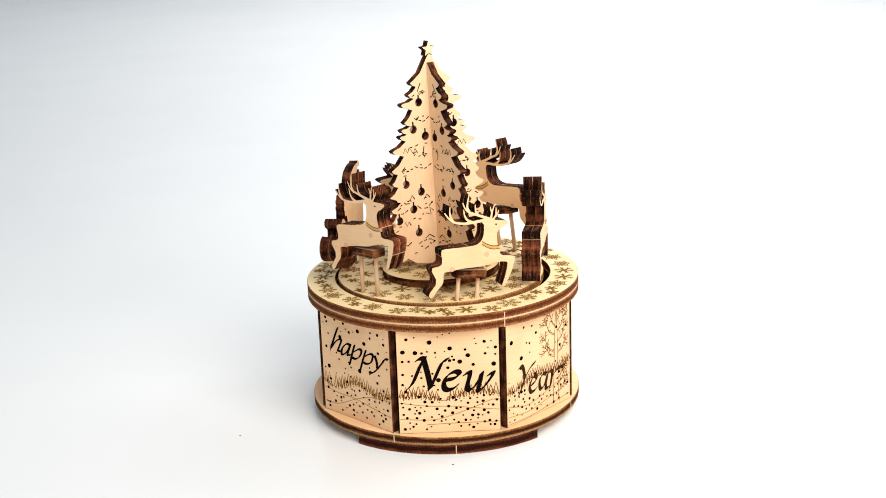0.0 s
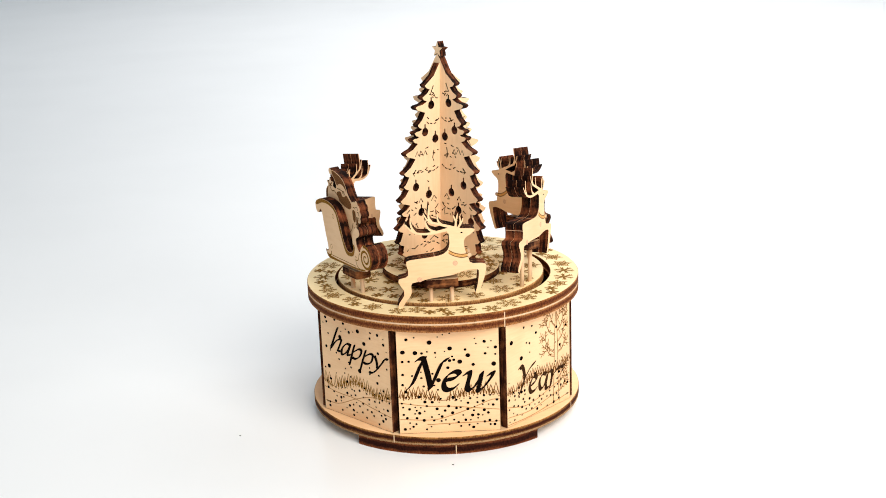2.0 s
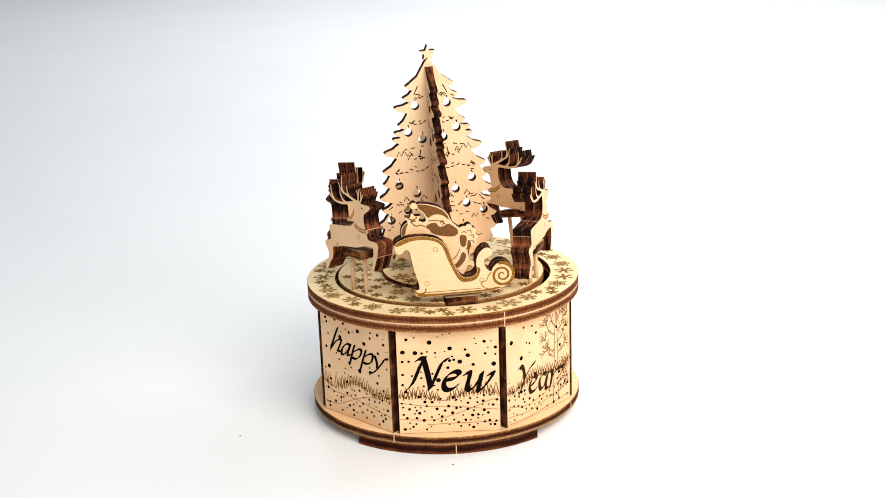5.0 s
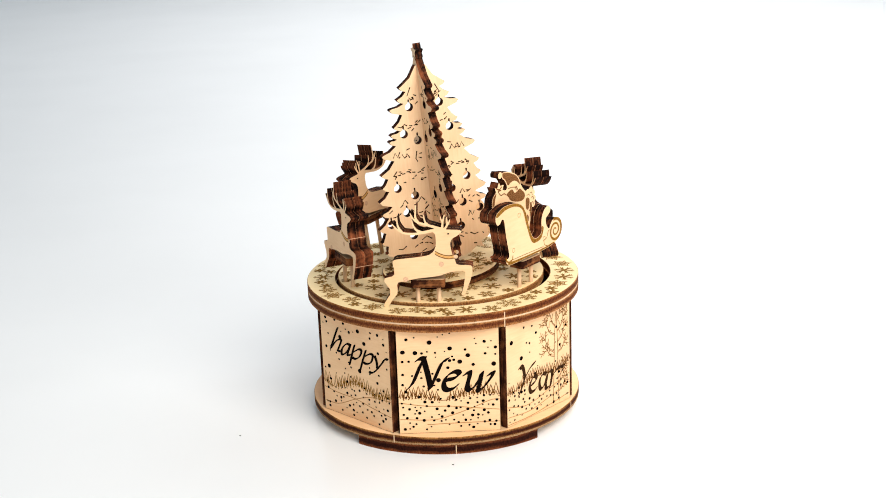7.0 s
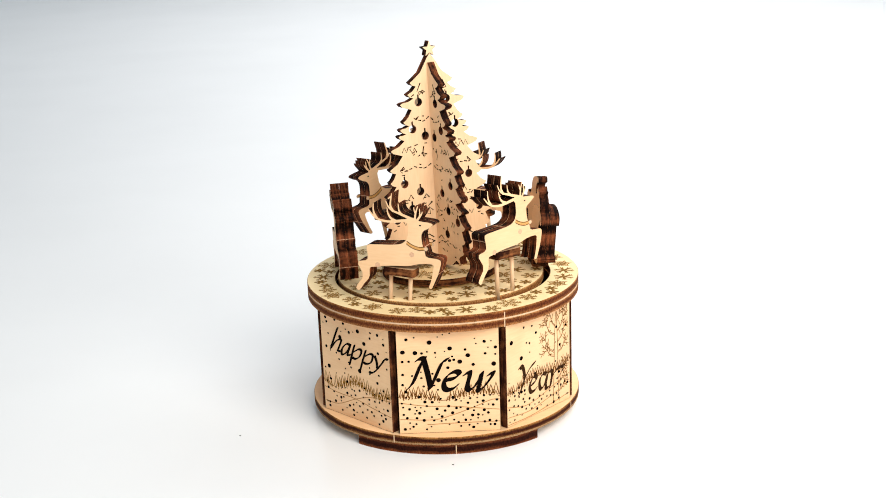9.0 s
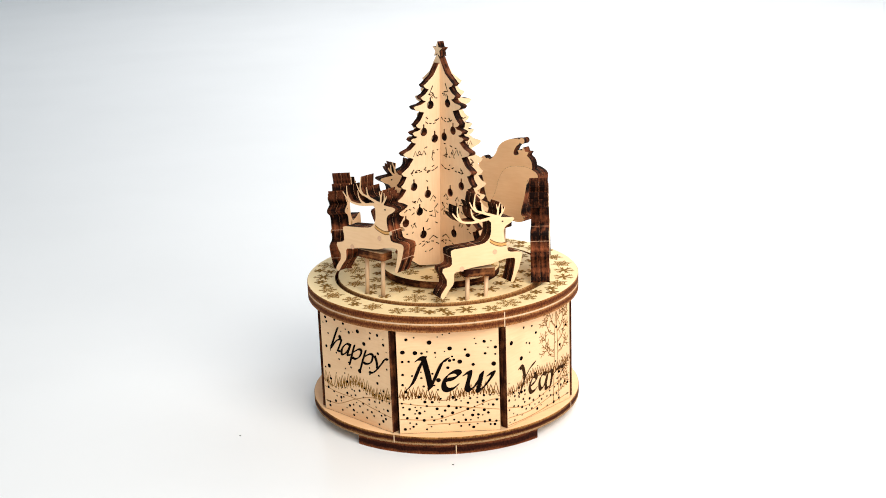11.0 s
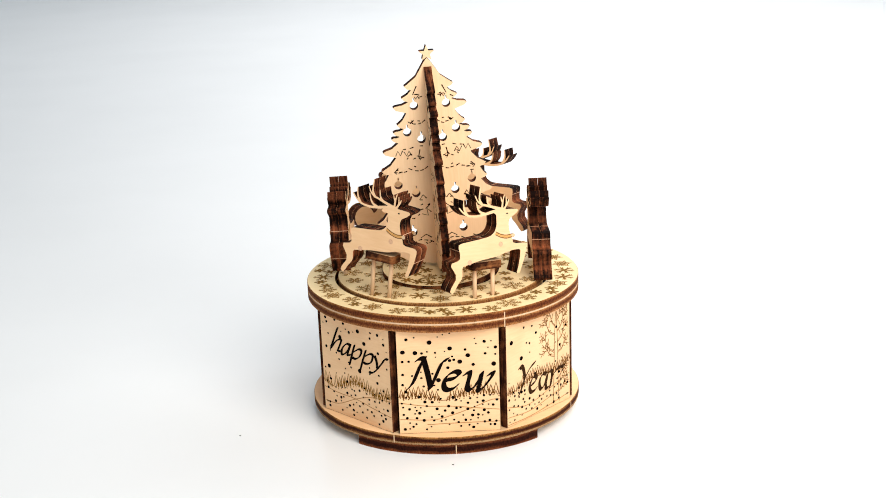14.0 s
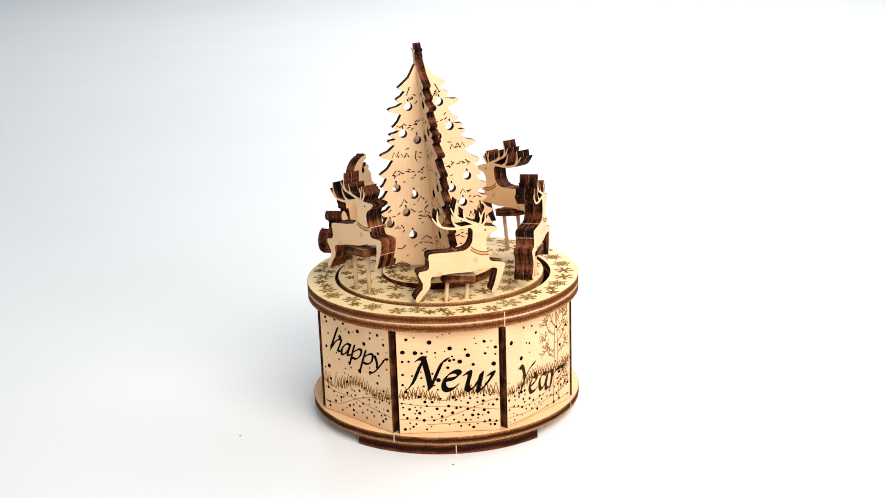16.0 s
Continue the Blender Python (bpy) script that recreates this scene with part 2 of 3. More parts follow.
def rod_bm(x, y, z0, z1, r, seg=12):
    bm = bmesh.new()
    bmesh.ops.create_cone(bm, cap_ends=True, segments=seg, radius1=r * MM, radius2=r * MM, depth=(z1 - z0) * MM,
                          matrix=Matrix.Translation((x * MM, y * MM, (z0 + z1) / 2 * MM)))
    for f in bm.faces:
        f.smooth = len(f.verts) == 4
    return bm


def ribbon(bm, pts, w, y, w1=None):
    """A thin burnt line on a face in the XZ plane at depth y."""
    P = [np.array(p, float) for p in pts]
    w1 = w if w1 is None else w1
    last = None
    for i, p in enumerate(P):
        t = P[min(i + 1, len(P) - 1)] - P[max(i - 1, 0)]
        t = t / (np.hypot(*t) + 1e-9)
        k = (w + (w1 - w) * i / max(len(P) - 1, 1)) / 2
        a, b = p + k * np.array([-t[1], t[0]]), p - k * np.array([-t[1], t[0]])
        now = [bm.verts.new((q[0] * MM, y * MM, q[1] * MM)) for q in (a, b)]
        if last:
            bm.faces.new([last[0], last[1], now[1], now[0]])
        last = now


def spot(bm, x, z, r, y, seg=8, squash=1.0, turn=0.0):
    bm.faces.new([bm.verts.new(((x + r * math.cos(turn + 2 * math.pi * k / seg)) * MM, y * MM, (z + squash * r * math.sin(turn + 2 * math.pi * k / seg)) * MM))
                  for k in range(seg)])


# ---- the place: a white paper sweep ----
def paper_sweep():
    bm = bmesh.new()
    prof = [(-6.0, -0.0004), (-1.0, -0.0004), (0.0, -0.0004), (1.0, -0.0004), (2.6, -0.0004)]
    prof += [(2.6 + 0.8 * math.sin(a), 0.7996 - 0.8 * math.cos(a)) for a in np.linspace(0.15, math.pi / 2, 10)] + [(3.4, 3.2)]
    rows = [[bm.verts.new((x, y, z)) for x in (-6, -1, 0, 1, 6)] for y, z in prof]
    for A, B in zip(rows, rows[1:]):
        for i in range(4):
            bm.faces.new([A[i], A[i + 1], B[i + 1], B[i]]).smooth = True
    ob = part("ground", bm, PAPER)
    return tagged(ob, "seamless matte white paper backdrop under the music box", "backdrop", kind="structure")


paper_sweep()
for x, y, r in ((-0.0748, -0.0288, 0.00026), (0.0013, -0.0584, 0.00026)):
    bm = bmesh.new()
    bmesh.ops.create_icosphere(bm, subdivisions=1, radius=r)
    bmesh.ops.scale(bm, vec=(1.3, 0.8, 0.7), verts=bm.verts)
    speck = part("dust_speck", bm, DARK)
    speck.location = (x, y, r * 0.6 - 0.0004)
    tagged(speck, "tiny dark dust speck lying on white paper", "speck", "dust specks")

# ---- music box body ----
TOP = 49.8
box = thing("music_box", "round plywood music box with engraved winter panels on white paper", "music box")


def foot_shape(X, Z):
    return np.maximum(np.hypot(X, Z) - 50.0, np.abs(X) - 31.5)


def flat_plate(sdf, bounds, z0, z1, h=0.5):
    bm = plate_bm(sdf, bounds, 0, z1 - z0, h)
    bmesh.ops.transform(bm, matrix=Matrix.Translation((0, 0, z0 * MM)) @ Matrix.Rotation(math.pi / 2, 4, "X"), verts=bm.verts)
    bmesh.ops.recalc_face_normals(bm, faces=bm.faces)
    return bm


part("foot_plate", flat_plate(foot_shape, (-51, 51, -51, 51), -0.4, 3.0), [DISC_FACE, RIM_FOOT], box)
part("base_disc", ring_bm(0, 50, 3.55, 5.9), [FACE, RIM_BASE], box)
part("base_lip", ring_bm(0, 50, 3.0, 3.55, bevel=0.05), [PALE, LIP], box, "pale lower ply of the base disc")
part("lower_rim", ring_bm(39.8, 50, 44.0, 46.6), [FACE, RIM_LOW], box, "charred lower rim ring of plywood")
part("glue_seam", ring_bm(40, 49.9, 46.6, 47.15, bevel=0.02), [PALE, PALE], box)
top_ring = part("top_ring", ring_bm(39.8, 50, 47.15, TOP), [DISC_FACE, RIM_TOP], box, "plywood ring engraved with golden snowflakes")
# near-black colour puts the shade of the gap round the deck into this floor
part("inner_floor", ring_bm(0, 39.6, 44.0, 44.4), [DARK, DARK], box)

# panels: eight flat boards round the box
PANEL_W, PANEL_Z0, PANEL_H, APOTHEM = 35.0, 5.95, 38.0, 45.6
FRONT = 1.0


def panel_bm():
    bm = bmesh.new()
    bmesh.ops.create_cube(bm, size=1, matrix=Matrix.Translation((0, 1.4 * MM, PANEL_H / 2 * MM)) @ Matrix.Diagonal((PANEL_W * MM, 2.8 * MM, PANEL_H * MM, 1)))
    bmesh.ops.bevel(bm, geom=list(bm.edges), offset=0.12 * MM, segments=1, affect="EDGES")
    for f in bm.faces:
        f.material_index = 0 if abs(f.normal.y) > 0.9 else 1
    return bm


panels = {}
for k in range(8):
    deg = -90 + 45 * k + FRONT
    p = part("panel", panel_bm(), [FACE, EDGE_PANEL], box)
    p.matrix_basis = Matrix.Rotation(radians(deg + 90), 4, "Z") @ Matrix.Translation((0, -APOTHEM * MM, PANEL_Z0 * MM))
    panels[k] = p
tagged(panels[0], "plywood panel burnt with the word New and falling snow")
tagged(panels[7], "plywood panel burnt with the word happy and fir trees")
tagged(panels[1], "plywood panel burnt with the word Year and a bare tree")


def lettering(parent, strokes, nib, slant, pen, ink=DARK):
    """Slanted calligraphy: each stroke is the sweep of a broad nib, held at a slant, along a smooth line."""
    nx, nz = nib / 2 * math.cos(radians(slant)), nib / 2 * math.sin(radians(slant))
    lines = [smooth_line(q, 5) for q in strokes]
    xs, zs = [p[0] for q in lines for p in q], [p[1] for q in lines for p in q]

    def swept(X, Z):
        d = np.full(X.shape, 1e9)
        for q in lines:
            for (ax, az), (bx, bz) in zip(q, q[1:]):
                quad = [(ax - nx, az - nz), (ax + nx, az + nz), (bx + nx, bz + nz), (bx - nx, bz - nz)]
                d = np.minimum(d, d_poly(X, Z, quad))
        return d - pen
    bounds = (min(xs) - nib - 1, max(xs) + nib + 1, min(zs) - nib - 1, max(zs) + nib + 1)
    return part("lettering", plate_bm(swept, bounds, -0.05, -0.05, 0.16), ink, parent, "black laser-burnt slanted lettering")


LETTER_N = [[(-14.1, 16.6), (-12.1, 19.0), (-9.6, 24.8), (-8.1, 27.3)], [(-10.6, 27.0), (-9.5, 27.6), (-7.9, 27.5)], [(-8.3, 27.3), (-7.1, 21.9), (-6.2, 16.6)],
            [(-6.5, 16.4), (-5.0, 19.4), (-2.5, 25.0), (-1.5, 26.3), (-0.2, 26.8)]]
LETTER_E = [[(-0.8, 19.4), (1.8, 19.8), (3.7, 21.1), (3.2, 22.2), (1.6, 22.2), (-0.7, 20.6), (-1.7, 18.2), (-1.4, 16.2), (0.1, 15.6), (2.0, 16.4), (2.8, 17.2)]]
LETTER_W = [[(5.6, 21.2), (7.2, 21.9), (7.2, 20.3), (6.4, 17.5), (6.6, 15.5), (8.2, 15.9), (10.6, 19.2), (11.4, 21.5)],
            [(11.4, 21.5), (10.7, 18.0), (10.0, 15.2), (11.4, 15.6), (14.4, 19.4), (15.3, 21.4), (13.8, 20.8)]]
lettering(panels[0], LETTER_N + LETTER_E + LETTER_W, 1.9, 42, 0.17)
HAPPY = [[(-8.4, 32.9), (-10.4, 29.0), (-12.6, 24.3)], [(-12.3, 24.7), (-9.5, 27.8), (-7.4, 28.9), (-6.8, 28.4), (-8.2, 25.7), (-8.9, 24.4), (-7.7, 24.3)],
         [(-2.3, 27.9), (-3.9, 28.0), (-6.2, 26.1), (-7.0, 23.8), (-6.0, 23.5), (-3.8, 25.3), (-2.2, 27.8)], [(-2.0, 28.0), (-3.5, 25.0), (-3.8, 23.8), (-2.6, 24.1)],
         [(0.0, 28.3), (-1.4, 24.8), (-3.0, 20.5)], [(-0.6, 25.7), (2.2, 27.4), (3.5, 27.0), (2.4, 24.7), (0.2, 23.3), (-1.3, 23.5)],
         [(5.7, 27.7), (4.1, 24.0), (2.4, 19.7)], [(5.2, 25.5), (7.9, 27.0), (9.2, 26.6), (8.1, 23.9), (5.7, 22.8), (4.4, 23.0)],
         [(10.2, 26.7), (11.0, 25.0), (11.1, 22.8)], [(16.5, 26.9), (15.3, 26.8), (13.3, 24.5), (10.3, 21.3), (8.3, 20.1), (7.1, 20.2)]]
lettering(panels[7], HAPPY, 0.85, 35, 0.22)
YEAR = [[(-10.6, 20.3), (-9.4, 20.6), (-8.4, 18.9), (-7.8, 15.6)], [(-2.2, 19.9), (-4.8, 18.7), (-7.8, 15.6)], [(-7.8, 15.7), (-9.5, 12.6), (-11.1, 10.3)],
        [(-4.4, 11.9), (-2.1, 12.7), (-1.4, 14.0), (-2.8, 14.8), (-4.6, 13.3), (-5.3, 11.3), (-4.6, 9.4), (-2.6, 9.4), (-1.6, 10.0)],
        [(4.0, 13.6), (2.4, 14.2), (0.6, 13.0), (0.1, 10.6), (0.9, 8.8), (2.9, 9.8), (4.5, 13.1)], [(4.6, 13.4), (3.7, 9.8), (3.7, 8.2), (4.9, 8.1)],
        [(6.3, 14.1), (7.3, 13.3), (6.6, 9.6), (5.8, 7.9)], [(6.8, 11.1), (9.3, 13.2), (12.0, 13.9), (14.0, 13.5)]]
lettering(panels[1], YEAR, 1.35, 38, 0.17, SOOT)


def snow_dots(parent, seed, n_top, n_low, keep=(0, 0, 0, 0)):
    rnd = random.Random(seed)
    bm = bmesh.new()
    done = []
    while len(done) < n_top + n_low:
        low = len(done) < n_low
        x = rnd.uniform(-16.4, 16.4)
        z = rnd.uniform(1.2, 13.5) if low else rnd.uniform(14, 36.6)
        gap = rnd.choice((0.3, 0.9, 1.6))
        r = rnd.choice((0.32, 0.4, 0.46, 0.52, 0.6)) if low else rnd.choice((0.26, 0.32, 0.4, 0.46, 0.52, 0.6, 0.85))
        if all(math.hypot(x - a, z - b) > r + c + gap for a, b, c in done) and not (keep[0] < x < keep[1] and keep[2] < z < keep[3]):
            done.append((x, z, r))
            spot(bm, x, z, r, -0.045, 9, rnd.uniform(0.85, 1.0), rnd.random())
    ob = part("snow_dots", bm, DARK, parent, "scattered black burnt snow dots")
    tagged(ob, kind="stuff")


def along(line):
    """Height of a drawn line at x."""
    P = np.array(smooth_line(line, 8))
    return lambda x: float(np.interp(x, P[:, 0], P[:, 1]))


def fir_row(parent, seed, base, mat, gap, tall):
    """A jagged row of narrow firs along the horizon, each one an outline with a notched bough, with small burnt knots at its foot."""
    rnd = random.Random(seed)
    bm = bmesh.new()
    for row, (k, pen, knots) in enumerate(((1.0, 0.38, True), (0.5, 0.32, False))):
        x = -17.2 + 0.4 * row
        while x < 16.4:
            h = tall * k * rnd.uniform(0.7, 1.1)
            w = 0.2 * h + 0.22
            cx = x + w
            if not gap[0] < cx < gap[1]:
                z0 = base(cx) + rnd.uniform(-0.3, 0.3) - 0.5 * row
                half = [(-w, 0), (-0.5 * w, 0.40 * h), (-0.62 * w, 0.41 * h)]
                pts = [(cx + a, z0 + b) for a, b in half] + [(cx, z0 + h)] + [(cx - a, z0 + b) for a, b in reversed(half)]
                ribbon(bm, pts, pen, -0.03 - 0.004 * row)
                if knots:
                    spot(bm, cx + w, z0 - 0.1, 0.27, -0.026, 6, 1.5)
                    spot(bm, cx + w * 0.9, z0 - 0.9, 0.2, -0.026, 6, 1.6)
            x += 2 * w * rnd.uniform(0.78, 0.95)
    ribbon(bm, [(gap[0] - 0.6, base(gap[0]) + 0.2), (gap[0] + 0.2, base(gap[0]) - 0.2), (gap[1], base(gap[1]) - 0.2), (gap[1] + 0.5, base(gap[1]) + 0.2)], 0.26, -0.03)
    tagged(part("forest_edge", bm, mat, parent, "small scorched fir trees on the horizon"), kind="stuff")


def hills(parent, lines):
    for i, line in enumerate(lines):
        bm = bmesh.new()
        ribbon(bm, smooth_line(line, 7), 0.26, -0.02 - 0.003 * i)
        part("hill_line", bm, FAINT, parent, "faint scorched snow hill line")


fir_row(panels[0], 3, along([(-17.1, 13.4), (-10.6, 13.6), (-4.2, 12.4), (-1.7, 12.0), (2.3, 12.9), (8.8, 14.4), (17.2, 13.6)]), FIR, (-3.0, -0.6), 3.9)
fir_row(panels[7], 5, along([(-17.5, 11.4), (-12.5, 10.0), (-8.4, 11.2), (-0.3, 13.6), (5.4, 12.4), (11.1, 11.4), (17.3, 13.0)]), GOLD, (-13.4, -11.0), 4.2)
fir_row(panels[1], 7, along([(-17.0, 12.4), (-11.1, 13.0), (-5.9, 14.3), (-2.3, 15.2), (5.0, 14.2), (12.6, 13.5), (17.4, 16.0)]), FIR, (-13.8, -12.6), 3.2)
hills(panels[0], [[(-17.2, 11.5), (-7.9, 10.0), (0.9, 9.6), (8.0, 8.8), (17.2, 7.8)], [(-17.2, 5.4), (-5.8, 4.8), (0.8, 6.3), (8.0, 8.8), (13.9, 11.3), (17.2, 11.8)],
                  [(-7.8, 3.1), (2.0, 3.3), (17.2, 3.4)]])
hills(panels[7], [[(-17.2, 8.8), (-9.7, 8.0), (-0.7, 7.9), (8.8, 6.5), (17.2, 5.6)], [(-17.2, 3.4), (-10.0, 3.8), (-0.7, 7.9), (7.2, 10.5), (17.1, 11.4)]])
hills(panels[1], [[(-17.2, 7.5), (-5.6, 5.2), (9.2, 8.4), (17.2, 10.2)], [(-16.9, 3.6), (-5.7, 2.6), (4.9, 4.1), (17.2, 6.6)], [(-17.0, 0.8), (-2.6, 0.6), (17.2, 2.4)]])
snow_dots(panels[0], 11, 46, 78, (-3, 16, 14.5, 23.5))
snow_dots(panels[7], 12, 42, 58, (-9, 9, 22, 29))
snow_dots(panels[1], 13, 24, 54, (-6, 9, 8, 15.5))


def bare_tree(parent):
    """A bare tree drawn in outline: double-lined trunk and limbs, each limb ending in forked twigs."""
    rnd = random.Random(4)
    bm = bmesh.new()
    y = -0.034
    for s in (-1, 1):
        ribbon(bm, smooth_line([(9.5 + s * 1.7, 1.0), (9.4 + s * 1.3, 8), (9.5 + s * 1.05, 16), (9.6 + s * 0.9, 22), (9.6 + s * 0.6, 29), (9.8 + s * 0.15, 35.5)]), 0.26, y)

    def twig(x, z, ang, length, depth):
        bend = ang + rnd.uniform(-0.3, 0.3)
        mid = (x + 0.55 * length * math.cos(ang), z + 0.55 * length * math.sin(ang))
        tip = (mid[0] + 0.45 * length * math.cos(bend), mid[1] + 0.45 * length * math.sin(bend))
        if abs(tip[0]) > 16.9 or tip[1] > 37.4:
            return
        ribbon(bm, [(x, z), mid, tip], 0.34, y, 0.22)
        if depth:
            for q, side in ((mid, 1), (mid, -1), (tip, 0.7), (tip, -0.7)):
                twig(*q, bend + side * rnd.uniform(0.6, 0.95), length * rnd.uniform(0.45, 0.65), depth - 1)

    for x0, z0, x1, z1 in ((8.6, 20.5, 3.6, 26.4), (8.8, 19.0, 4.8, 22.2), (8.9, 27.0, 4.4, 31.8), (9.0, 30.5, 6.6, 34.6), (10.4, 24.0, 14.2, 28.6), (10.5, 20.0, 14.0, 22.6),
                           (10.2, 28.0, 13.6, 32.6), (10.0, 32.0, 11.8, 35.0), (10.6, 8.0, 13.6, 11.0), (10.6, 10.0, 13.4, 14.0), (10.7, 5.0, 13.4, 6.6)):
        for s in (-0.28, 0.28):
            ribbon(bm, smooth_line([(x0, z0 + s), ((x0 + x1) / 2 + 0.15 * (x1 - x0), (z0 + z1) / 2 - 0.5 + s * 0.7), (x1, z1)]), 0.22, y)
        ang = math.atan2(z1 - z0, x1 - x0)
        for turn in (-0.75, -0.1, 0.6):
            twig(x1, z1, ang + turn + rnd.uniform(-0.15, 0.15), rnd.uniform(2.2, 3.0), 1)
        for f, turn in ((0.45, 0.9), (0.7, -0.9)):
            twig(x0 + (x1 - x0) * f, z0 + (z1 - z0) * f, ang + turn, 1.9, 0)
    part("bare_tree", bm, TWIG, parent, "engraved bare winter tree with fine branches")


bare_tree(panels[1])


# pale slivers where the laser left the rims uncut
def sliver(deg, r, z0, z1):
    bm = bmesh.new()
    bmesh.ops.create_cube(bm, size=1, matrix=Matrix.Translation((0, 0, (z0 + z1) / 2 * MM)) @ Matrix.Diagonal((0.35 * MM, 0.25 * MM, (z1 - z0) * MM, 1)))
    ob = part("uncut_sliver", bm, PALE, box)
    ob.matrix_basis = Matrix.Rotation(radians(deg + 90), 4, "Z") @ Matrix.Translation((0, -r * MM, 0))


sliver(-66, 49.95, 43.9, 49.2)
sliver(-112, 49.95, 3.1, 5.8)
sliver(-87, 49.95, -0.2, 2.8)
sliver(-26, 49.95, 3.1, 5.8)


# ---- snowflakes ----
def flake_mesh(name, r, kind):
    bm = bmesh.new()
    for k in range(6):
        a = k * math.pi / 3
        m = Matrix.Rotation(a, 2)

        def seg(p, q, w):
            p, q = Vector(p), Vector(q)
            t = (q - p).normalized()
            nrm = Vector((-t.y, t.x)) * w / 2
            vs = [m @ v for v in (p + nrm, p - nrm, q - nrm, q + nrm)]
            bm.faces.new([bm.verts.new((v.x * MM, v.y * MM, 0)) for v in vs])
        seg((0.1, 0), (r, 0), 0.42)
        if kind == 0:
            for f in (0.3, 0.52, 0.74):
                for s in (-1, 1):
                    seg((r * f, 0), (r * (f + 0.2), s * r * 0.24), 0.36)
        elif kind == 1:
            seg((r * 0.15, 0), (r * 0.66, 0), 1.0)
            for s in (-1, 1):
                seg((r * 0.62, 0), (r * 0.88, s * r * 0.24), 0.42)
        else:
            for s in (-1, 1):
                seg((r * 0.25, 0), (r * 0.52, s * r * 0.28), 0.42)
                seg((r * 0.52, s * r * 0.28), (r * 0.82, 0), 0.36)
                seg((r * 0.2, 0), (r * 0.3, s * r * 0.16), 0.4)
    me = bpy.data.meshes.new(name)
    bm.to_mesh(me)
    bm.free()
    me.materials.append(FLAKE)
    return me


FLAKES = [flake_mesh("snowflake", r, k) for k, r in ((0, 4.4), (1, 3.8), (2, 4.1), (0, 3.3), (1, 2.4))]


def scatter_flakes(parent, z, r0, r1, tries, seed, room=0.90):
    rnd = random.Random(seed)
    done = []
    for _ in range(tries):
        k = rnd.randrange(len(FLAKES))
        r = (4.4, 3.8, 4.1, 3.3, 2.4)[k]
        a, d = rnd.uniform(0, 2 * math.pi), math.sqrt(rnd.uniform((r0 + r * 0.95) ** 2, max((r1 - r * 0.95) ** 2, 1)))
        x, y = d * math.cos(a), d * math.sin(a)
        if d + r < r1 + 0.1 and d - r > r0 - 0.1 and all(math.hypot(x - p, y - q) > (r + s) * room for p, q, s in done):
            done.append((x, y, r))
            ob = new("snowflake", FLAKES[k])
            ob.parent = parent
            ob.matrix_basis = Matrix.Translation((x * MM, y * MM, (z + 0.04 + 0.004 * (len(done) % 3)) * MM)) @ Matrix.Rotation(rnd.random() * 3, 4, "Z")


scatter_flakes(top_ring, TOP, 39.8, 49.8, 4000, 21)

# ---- turntable ----
DECK = 50.5
turntable = thing("turntable", "flat plywood turntable disc with golden snowflakes in the music box", "turntable")
deck = part("deck", ring_bm(0, 37.9, DECK - 2.8, DECK), [DISC_FACE, RIM_DECK], turntable)
part("hub", ring_bm(0, 9, 44.4, DECK - 2.8), [FACE, EDGE_Z], turntable)
scatter_flakes(deck, DECK, 20, 37.7, 4000, 22, 1.05)

# ---- christmas tree ----
TREE_Z = 50.8


def half_profile():
    """One side of the fir: drooping boughs from the tip downwards; (half width, height over the deck plane)."""
    tips = [(9.1, 120.6), (10.3, 116.5), (13.5, 113.3), (12.6, 107.0), (14.1, 104.3), (14.9, 102.0), (18.3, 97.4), (19.2, 90.6),
            (19.4, 86.0), (21.0, 81.0), (20.6, 76.4), (22.3, 71.0), (22.0, 66.0), (20.6, 61.6)]
    tips = [(x - 0.4, z + 0.8) for x, z in tips]
    pts, px, pz = [], 1.2, 129.2
    for i, (x, z) in enumerate(tips):
        mx, mz = px + (x - px) * 0.42, pz + (z - pz) * 0.62
        pts += [(px, pz), (mx, mz), (x - 0.8, z + 0.35), (x, z - 0.1), (x - 0.9, z - 1.1)]
        deep = 4.6 if i in (2, 6, 9) else 2.4
        px, pz = x - deep, z - (2.3 if i in (2, 6, 9) else 1.6)
    pts += [(px, pz), (16.5, 59.6), (17.4, 57.6), (14.6, 58.6), (11.2, 56.2), (0, 54.3)]
    return pts


PROFILE = half_profile()
ORNAMENTS = ((5.7, 114.2), (8.7, 104.9), (3.8, 101.9), (13.3, 85.7), (7.1, 82.1), (10.8, 76.2), (9.2, 67.4), (17.1, 73.0))


def bauble_holes(X, Z, d):
    A = np.abs(X)
    for x, z in ORNAMENTS:
        d = np.maximum(d, -d_disc(A, Z, x, z, 1.5))
        d = np.maximum(d, -np.maximum(np.abs(A - x) - 0.3, np.abs(Z - z - 1.9) - 0.9))
    return d


def star_plate(X, Z):
    A = np.abs(X)
    d = d_poly(A, Z, [(0, 130.9), (1.2, 129.4)] + PROFILE[1:] + [(-4, 54.3), (-4, 130.9)])
    star = [(2.9 * (1 if k % 2 == 0 else 0.42) * math.sin(k * math.pi / 5), 132.3 + 2.9 * (1 if k % 2 == 0 else 0.42) * math.cos(k * math.pi / 5)) for k in range(10)]
    return bauble_holes(X, Z, np.minimum(d, d_poly(X, Z, star)))


def wing_plate(X, Z):
    d = d_poly(X, Z, [(0, 130.9), (1.2, 129.4)] + PROFILE[1:] + [(-4, 54.3), (-4, 130.9)])
    return bauble_holes(X, Z, np.maximum(np.maximum(d, Z - 128.4), 1.42 - X))


